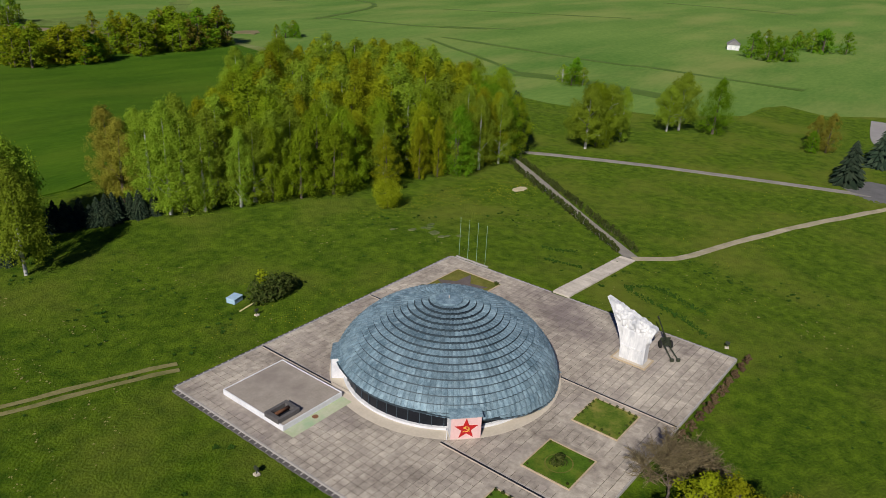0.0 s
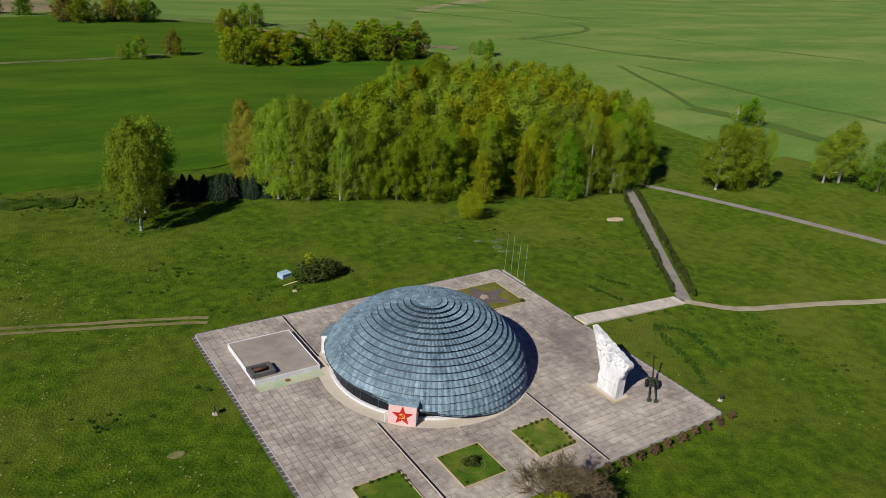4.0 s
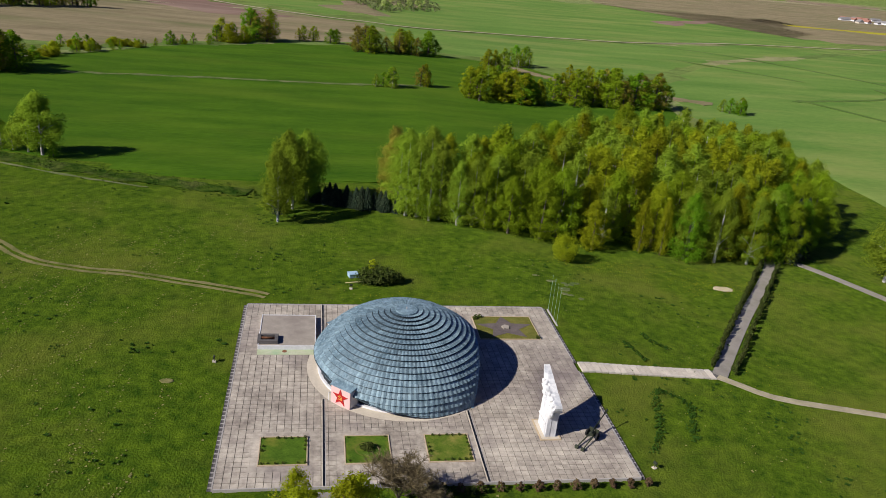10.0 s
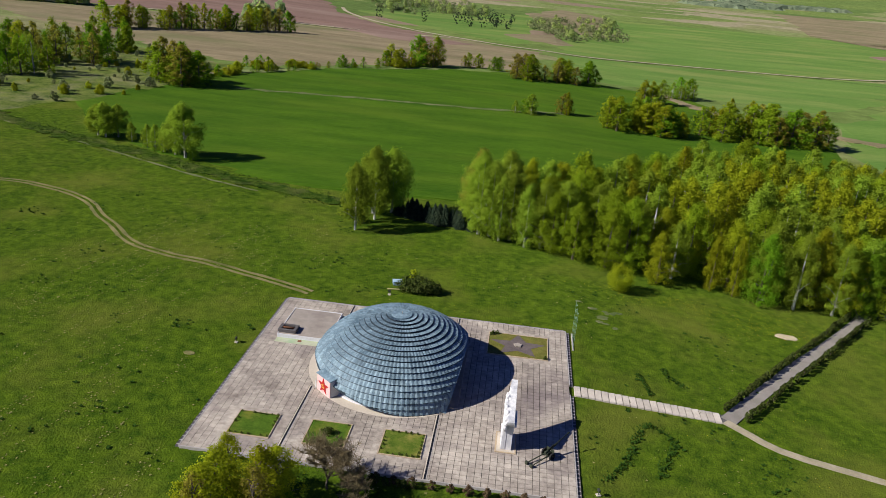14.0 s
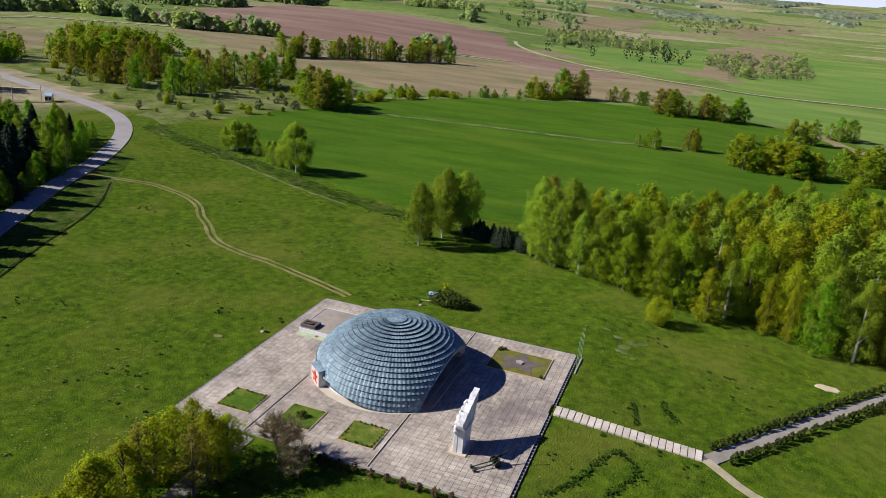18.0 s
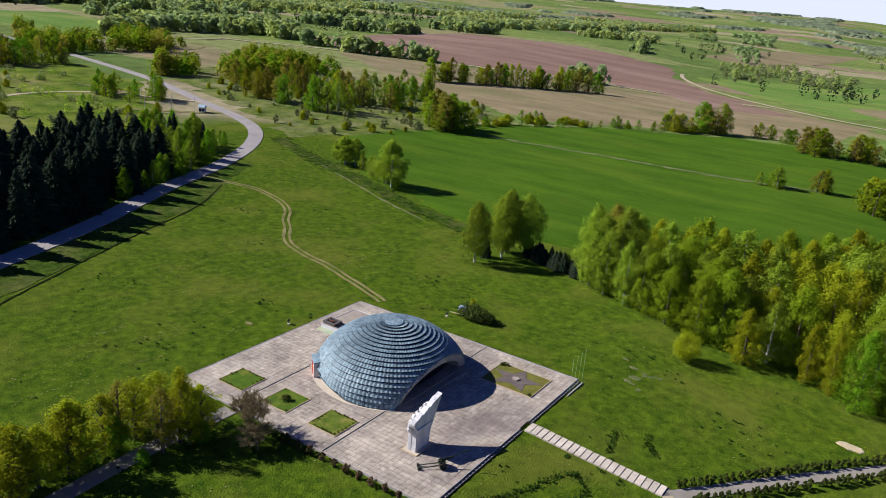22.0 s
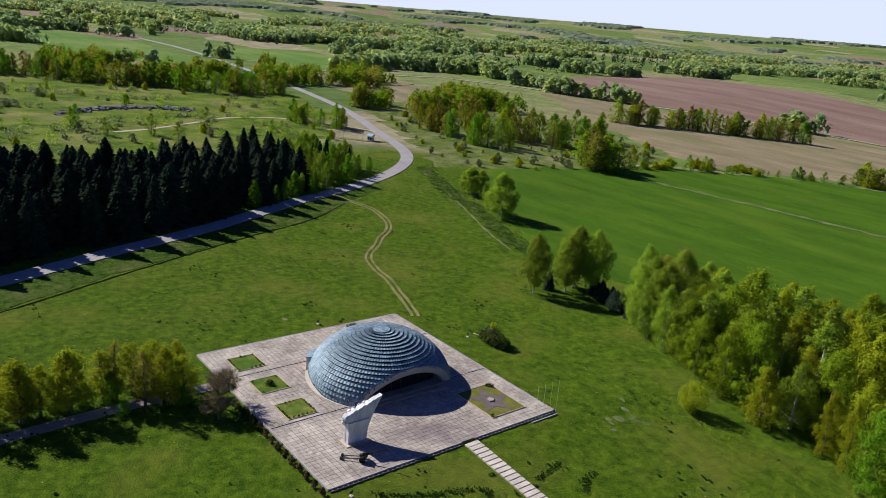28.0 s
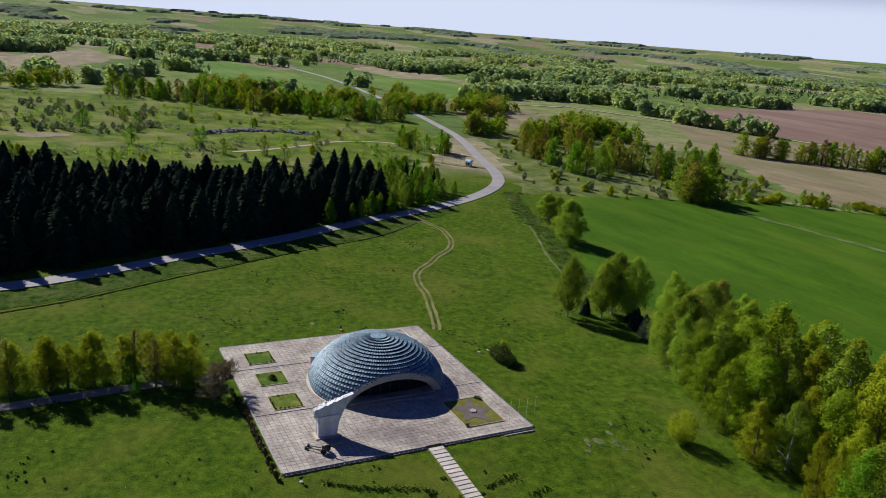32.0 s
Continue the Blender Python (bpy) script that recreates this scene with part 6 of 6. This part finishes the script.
far_wood("far_trees", "mixed grove of spring trees beyond the spruce wood", L_MAPLE, 1, 240, west_scrub, 15, 1.0, 44, 0.06, 4)
far_wood("far_trees", "budding brownish trees among the groves", L_BROWN, 2, 150, west_scrub, 14, 1.0, 44, 0.06, 4)
far_wood("far_trees", "fresh green trees among the groves", L_GREEN, 9, 190, west_scrub, 13, 1.0, 44, 0.06, 4)
def east_scrub(r):
    p = r.choice(SCRUB_EAST)
    x, y = r.uniform(min(q[0] for q in p), max(q[0] for q in p)), r.uniform(min(q[1] for q in p), max(q[1] for q in p))
    if inside(x, y, p) and wooded(x, y, 60, 21) > -0.1:
        return x, y


far_wood("far_scrub", "grey-green willow scrub on the low grassland", L_GREYGREEN, 31, 420, east_scrub, 8.0, 1.5, 26, 0.12)
far_wood("far_scrub", "fresh green trees in the low grassland, colour paled for haze", L_FARWOOD_HAZED, 32, 130, east_scrub, 12.0, 1.1, 26, 0.11, 3)
far_wood("far_scrub", "scattered low scrub on rough pasture", L_GREYGREEN, 3, 230, low_scrub, 3.6, 1.5, 60, 0.09)
far_wood("far_scrub", "scattered light green scrub on rough pasture", L_BIRCH, 10, 120, low_scrub, 5.0, 1.1, 80, 0.07)
def canopy(label, material, seed, lo, hi, a0, a1, step, tall, s, k, limit):
    """The closed crown roof of far woods: a rough sheet over all wooded ground, brought down to the ground at its edges."""
    r = random.Random(seed)
    nodes, v, f = {}, [], []

    def is_wood(i, j):
        x, y = i * step, j * step
        d, a = math.hypot(x, y), math.degrees(math.atan2(y, x)) % 360
        return lo < d < hi and a0 < a < a1 and wooded(x, y, s, k) > limit and (x < -150 or y > 420 or x > 700) and clear(x, y)

    m = int(hi / step)
    wood = {(i, j) for i in range(-m, m + 1) for j in range(-m // 2, m + 1) if is_wood(i, j)}

    def node(i, j):
        if (i, j) not in nodes:
            x, y = i * step + r.uniform(-0.42, 0.42) * step, j * step + r.uniform(-0.42, 0.42) * step
            nodes[(i, j)] = len(v)
            v.append((x, y, height(x, y) + (tall * r.uniform(0.62, 1.08) if (i, j) in wood else -0.5)))
        return nodes[(i, j)]

    for i, j in sorted({(i - p, j - q) for i, j in wood for p in (0, 1) for q in (0, 1)}):
        a, b, c, d = node(i, j), node(i + 1, j), node(i + 1, j + 1), node(i, j + 1)
        f += [(a, b, c), (a, c, d)] if r.random() < 0.5 else [(a, b, d), (b, c, d)]
    loose = [v[i] for t in f for i in t]
    return tagged(new("far_woods", mesh_of("far_woods", loose, [(3 * i, 3 * i + 1, 3 * i + 2) for i in range(len(f))], material)), label, "woods", kind="stuff")


canopy("distant woods along the horizon, haze painted into their colour", L_HORIZON_HAZED, 6, 2500, 4500, 60, 215, 14, 10, 420, 8, 0.26)
far_wood("far_woods", "distant trees in fresh green leaf, paled and blued for haze", L_FARGREEN_HAZED, 5, 1500, band(560, 1300, 108, 208, 150, 5, 0.25), 16, 1.15, 18, 0.16, 3)
far_wood("far_woods", "distant trees in yellowish young leaf, colour paled for haze", L_FARWOOD_HAZED, 8, 1800, band(560, 1500, 108, 208, 150, 5, 0.25), 16, 1.15, 18, 0.16, 3)
far_wood("far_woods", "distant mixed woods in spring leaf, colour paled for haze", L_FARWOOD_HAZED, 14, 5200, band(1400, 2700, 104, 210, 230, 6, 0.24), 17, 1.2, 16, 0.2)
far_wood("far_woods", "distant green woods in spring leaf, paled and blued for haze", L_FARGREEN_HAZED, 15, 5200, band(1300, 2700, 100, 210, 230, 6, 0.24), 17, 1.2, 16, 0.2)
far_wood("far_woods", "distant dark spruces", L_SPRUCE, 6, 260, band(800, 1800, 90, 205, 260, 7, 0.25), 18, 0.8, 50, 0.09)
# orchard and shrubs of the pasture
for i in range(110):
    x, y = rng.uniform(-470, -300), rng.uniform(-90, 15)
    if inside(x, y, [(-348, -81), (-518, -68), (-437, 10), (-331, 4), (-305, -45)]):
        put(rng.choice(PROTO["greybush"]), x, y, rng.uniform(3.0, 4.6), rng, rng.uniform(0.8, 1.1))
for i in range(60):
    x, y = rng.uniform(-440, -200), rng.uniform(-90, 150)
    if not inside(x, y, SPRUCES) and clear(x, y) and x < -178:
        k = rng.choice(("greybush", "bush", "birch_low", "green_low", "maple_low", "bush"))
        put(rng.choice(PROTO[k]), x, y, rng.uniform(3, 5) if "bush" in k else rng.uniform(6, 11), rng, rng.uniform(0.8, 1.1) if "bush" in k else 1.5)

# rubble heap on the pasture
rr = random.Random(3)
bm = bmesh.new()
for i in range(420):
    u = rr.random()
    x, y = -318 - 22 * math.sin(u * 2.6) + rr.gauss(0, 2.2), 14 + 72 * u + rr.gauss(0, 2)
    w = rr.uniform(0.4, 1.6)
    box(bm, -w, w, -w * 0.6, w * 0.6, -0.4, rr.uniform(0.3, 1.3), pose(x, y, height(x, y), rr.uniform(-20, 20), rr.uniform(-20, 20), rr.uniform(0, 180)))
tagged(part("rubble", bm, M_RUBBLE, None), "grey heap of broken rubble on rough pasture", "rubble", kind="stuff")

# far buildings
def house(x, y, turn, w, d, h, wall, roof, label):
    o = thing("house", label, "house", "far houses", "", (x, y, height(x, y) - 0.2), turn)
    part("wall", boxes((-w / 2, w / 2, -d / 2, d / 2, 0, h)), wall, o)
    bm = bmesh.new()
    pts = [(-w / 2 - 0.3, -d / 2 - 0.4, h), (w / 2 + 0.3, -d / 2 - 0.4, h), (w / 2 + 0.3, d / 2 + 0.4, h), (-w / 2 - 0.3, d / 2 + 0.4, h), (-w / 2 - 0.3, 0, h + d * 0.38), (w / 2 + 0.3, 0, h + d * 0.38)]
    vs = [bm.verts.new(p) for p in pts]
    for q in ((0, 1, 5, 4), (2, 3, 4, 5), (0, 4, 3), (1, 2, 5), (0, 3, 2, 1)):
        bm.faces.new([vs[i] for i in q])
    part("roof", bm, roof, o, "pitched roof")
    for k in (-1, 1):
        part("window", boxes((k * w / 4 - 0.5, k * w / 4 + 0.5, -d / 2 - 0.03, -d / 2 + 0.05, h * 0.35, h * 0.75)), M_DARK, o)


rng = random.Random(31)
house(342, 84, 20, 8, 6, 3.0, M_WHITE, M_ROOF, "small white house at the far field edge")
house(-222, 139.5, 30, 2.6, 2.6, 2.8, M_WHITE, M_BLUEP, "small white kiosk with a light blue roof beside the road")
for i in range(44):
    x = rng.uniform(1080, 1700)
    y = 1440 + (x - 1130) * 0.12 + rng.uniform(-60, 90)
    house(x, y, rng.choice((10, 100)) + rng.uniform(-8, 8), rng.uniform(10, 40), rng.uniform(8, 13), rng.uniform(3, 5), rng.choice((M_WHITE, M_WHITE2, M_RING)), rng.choice((M_ROOF, M_ROOFR, M_ROOF)), "far village house with a pitched roof")
for x, y in ((-218, 132), (-228, 127), (-238, 120), (-252, 128)):
    o = thing("utility_pole", "grey concrete utility pole with a crossarm", "pole", "poles by the side road", "", (x, y, height(x, y)))
    part("post", rods("post", [((0, 0, -0.3), (0, 0, 8.0), 0.13)], M_KERB, 6), None, o)
    part("crossarm", boxes((-0.9, 0.9, -0.06, 0.06, 7.5, 7.62)), M_KERB, o)

# ---- paving slabs, last ----
nx, ny = 55, 50
sx, sy = (X1 - X0) / nx, (Y1 - Y0) / ny
bm = bmesh.new()
box(bm, -sx / 2 + 0.034, sx / 2 - 0.034, -sy / 2 + 0.034, sy / 2 - 0.034, -0.045, 0.0)
slab_me = bpy.data.meshes.new("slab")
bm.to_mesh(slab_me)
bm.free()
slab_me.materials.append(M_SLAB)
def blocked(x, y):
    if math.hypot(x - CX, y) < RING - 0.5 and x < 6.5:
        return True
    for a, b, c, d in BEDS + [STARBED, PLAT]:
        if a - 0.35 < x < b + 0.35 and c - 0.35 < y < d + 0.35:
            return True
    return False
rng = random.Random(77)
rv, rf, count = [], [], 0
for j in range(ny):
    for i in range(nx):
        x, y = X0 + (i + 0.5) * sx, Y0 + (j + 0.5) * sy
        if blocked(x, y):
            continue
        z = rng.uniform(-0.006, 0.008)
        if x > 9.5 and y < -7.5 and count < 295:
            count += 1
            ob = part("slab", slab_me, None, plaza)
            ob.matrix_basis = pose(x, y, z, rng.uniform(-0.25, 0.25), rng.uniform(-0.25, 0.25), rng.uniform(-0.4, 0.4))
        else:
            b = len(rv)
            t = [(x + p * (sx / 2 - 0.034), y + q * (sy / 2 - 0.034)) for p, q in ((-1, -1), (1, -1), (1, 1), (-1, 1))]
            rv += [(p, q, -0.045) for p, q in t] + [(p, q, z + rng.uniform(-0.003, 0.003)) for p, q in t]
            rf += [(b + 4, b + 5, b + 6, b + 7), (b, b + 1, b + 5, b + 4), (b + 1, b + 2, b + 6, b + 5), (b + 2, b + 3, b + 7, b + 6), (b + 3, b, b + 4, b + 7)]
tagged(part("slabs", mesh_of("slabs", rv, rf, M_SLABJ), None, plaza, "grey paving slabs"), kind="stuff")

# the patterns from which the trees were copied go
for protos in PROTO.values():
    for p in protos:
        for o in (*p.children_recursive, p):
            bpy.data.objects.remove(o)
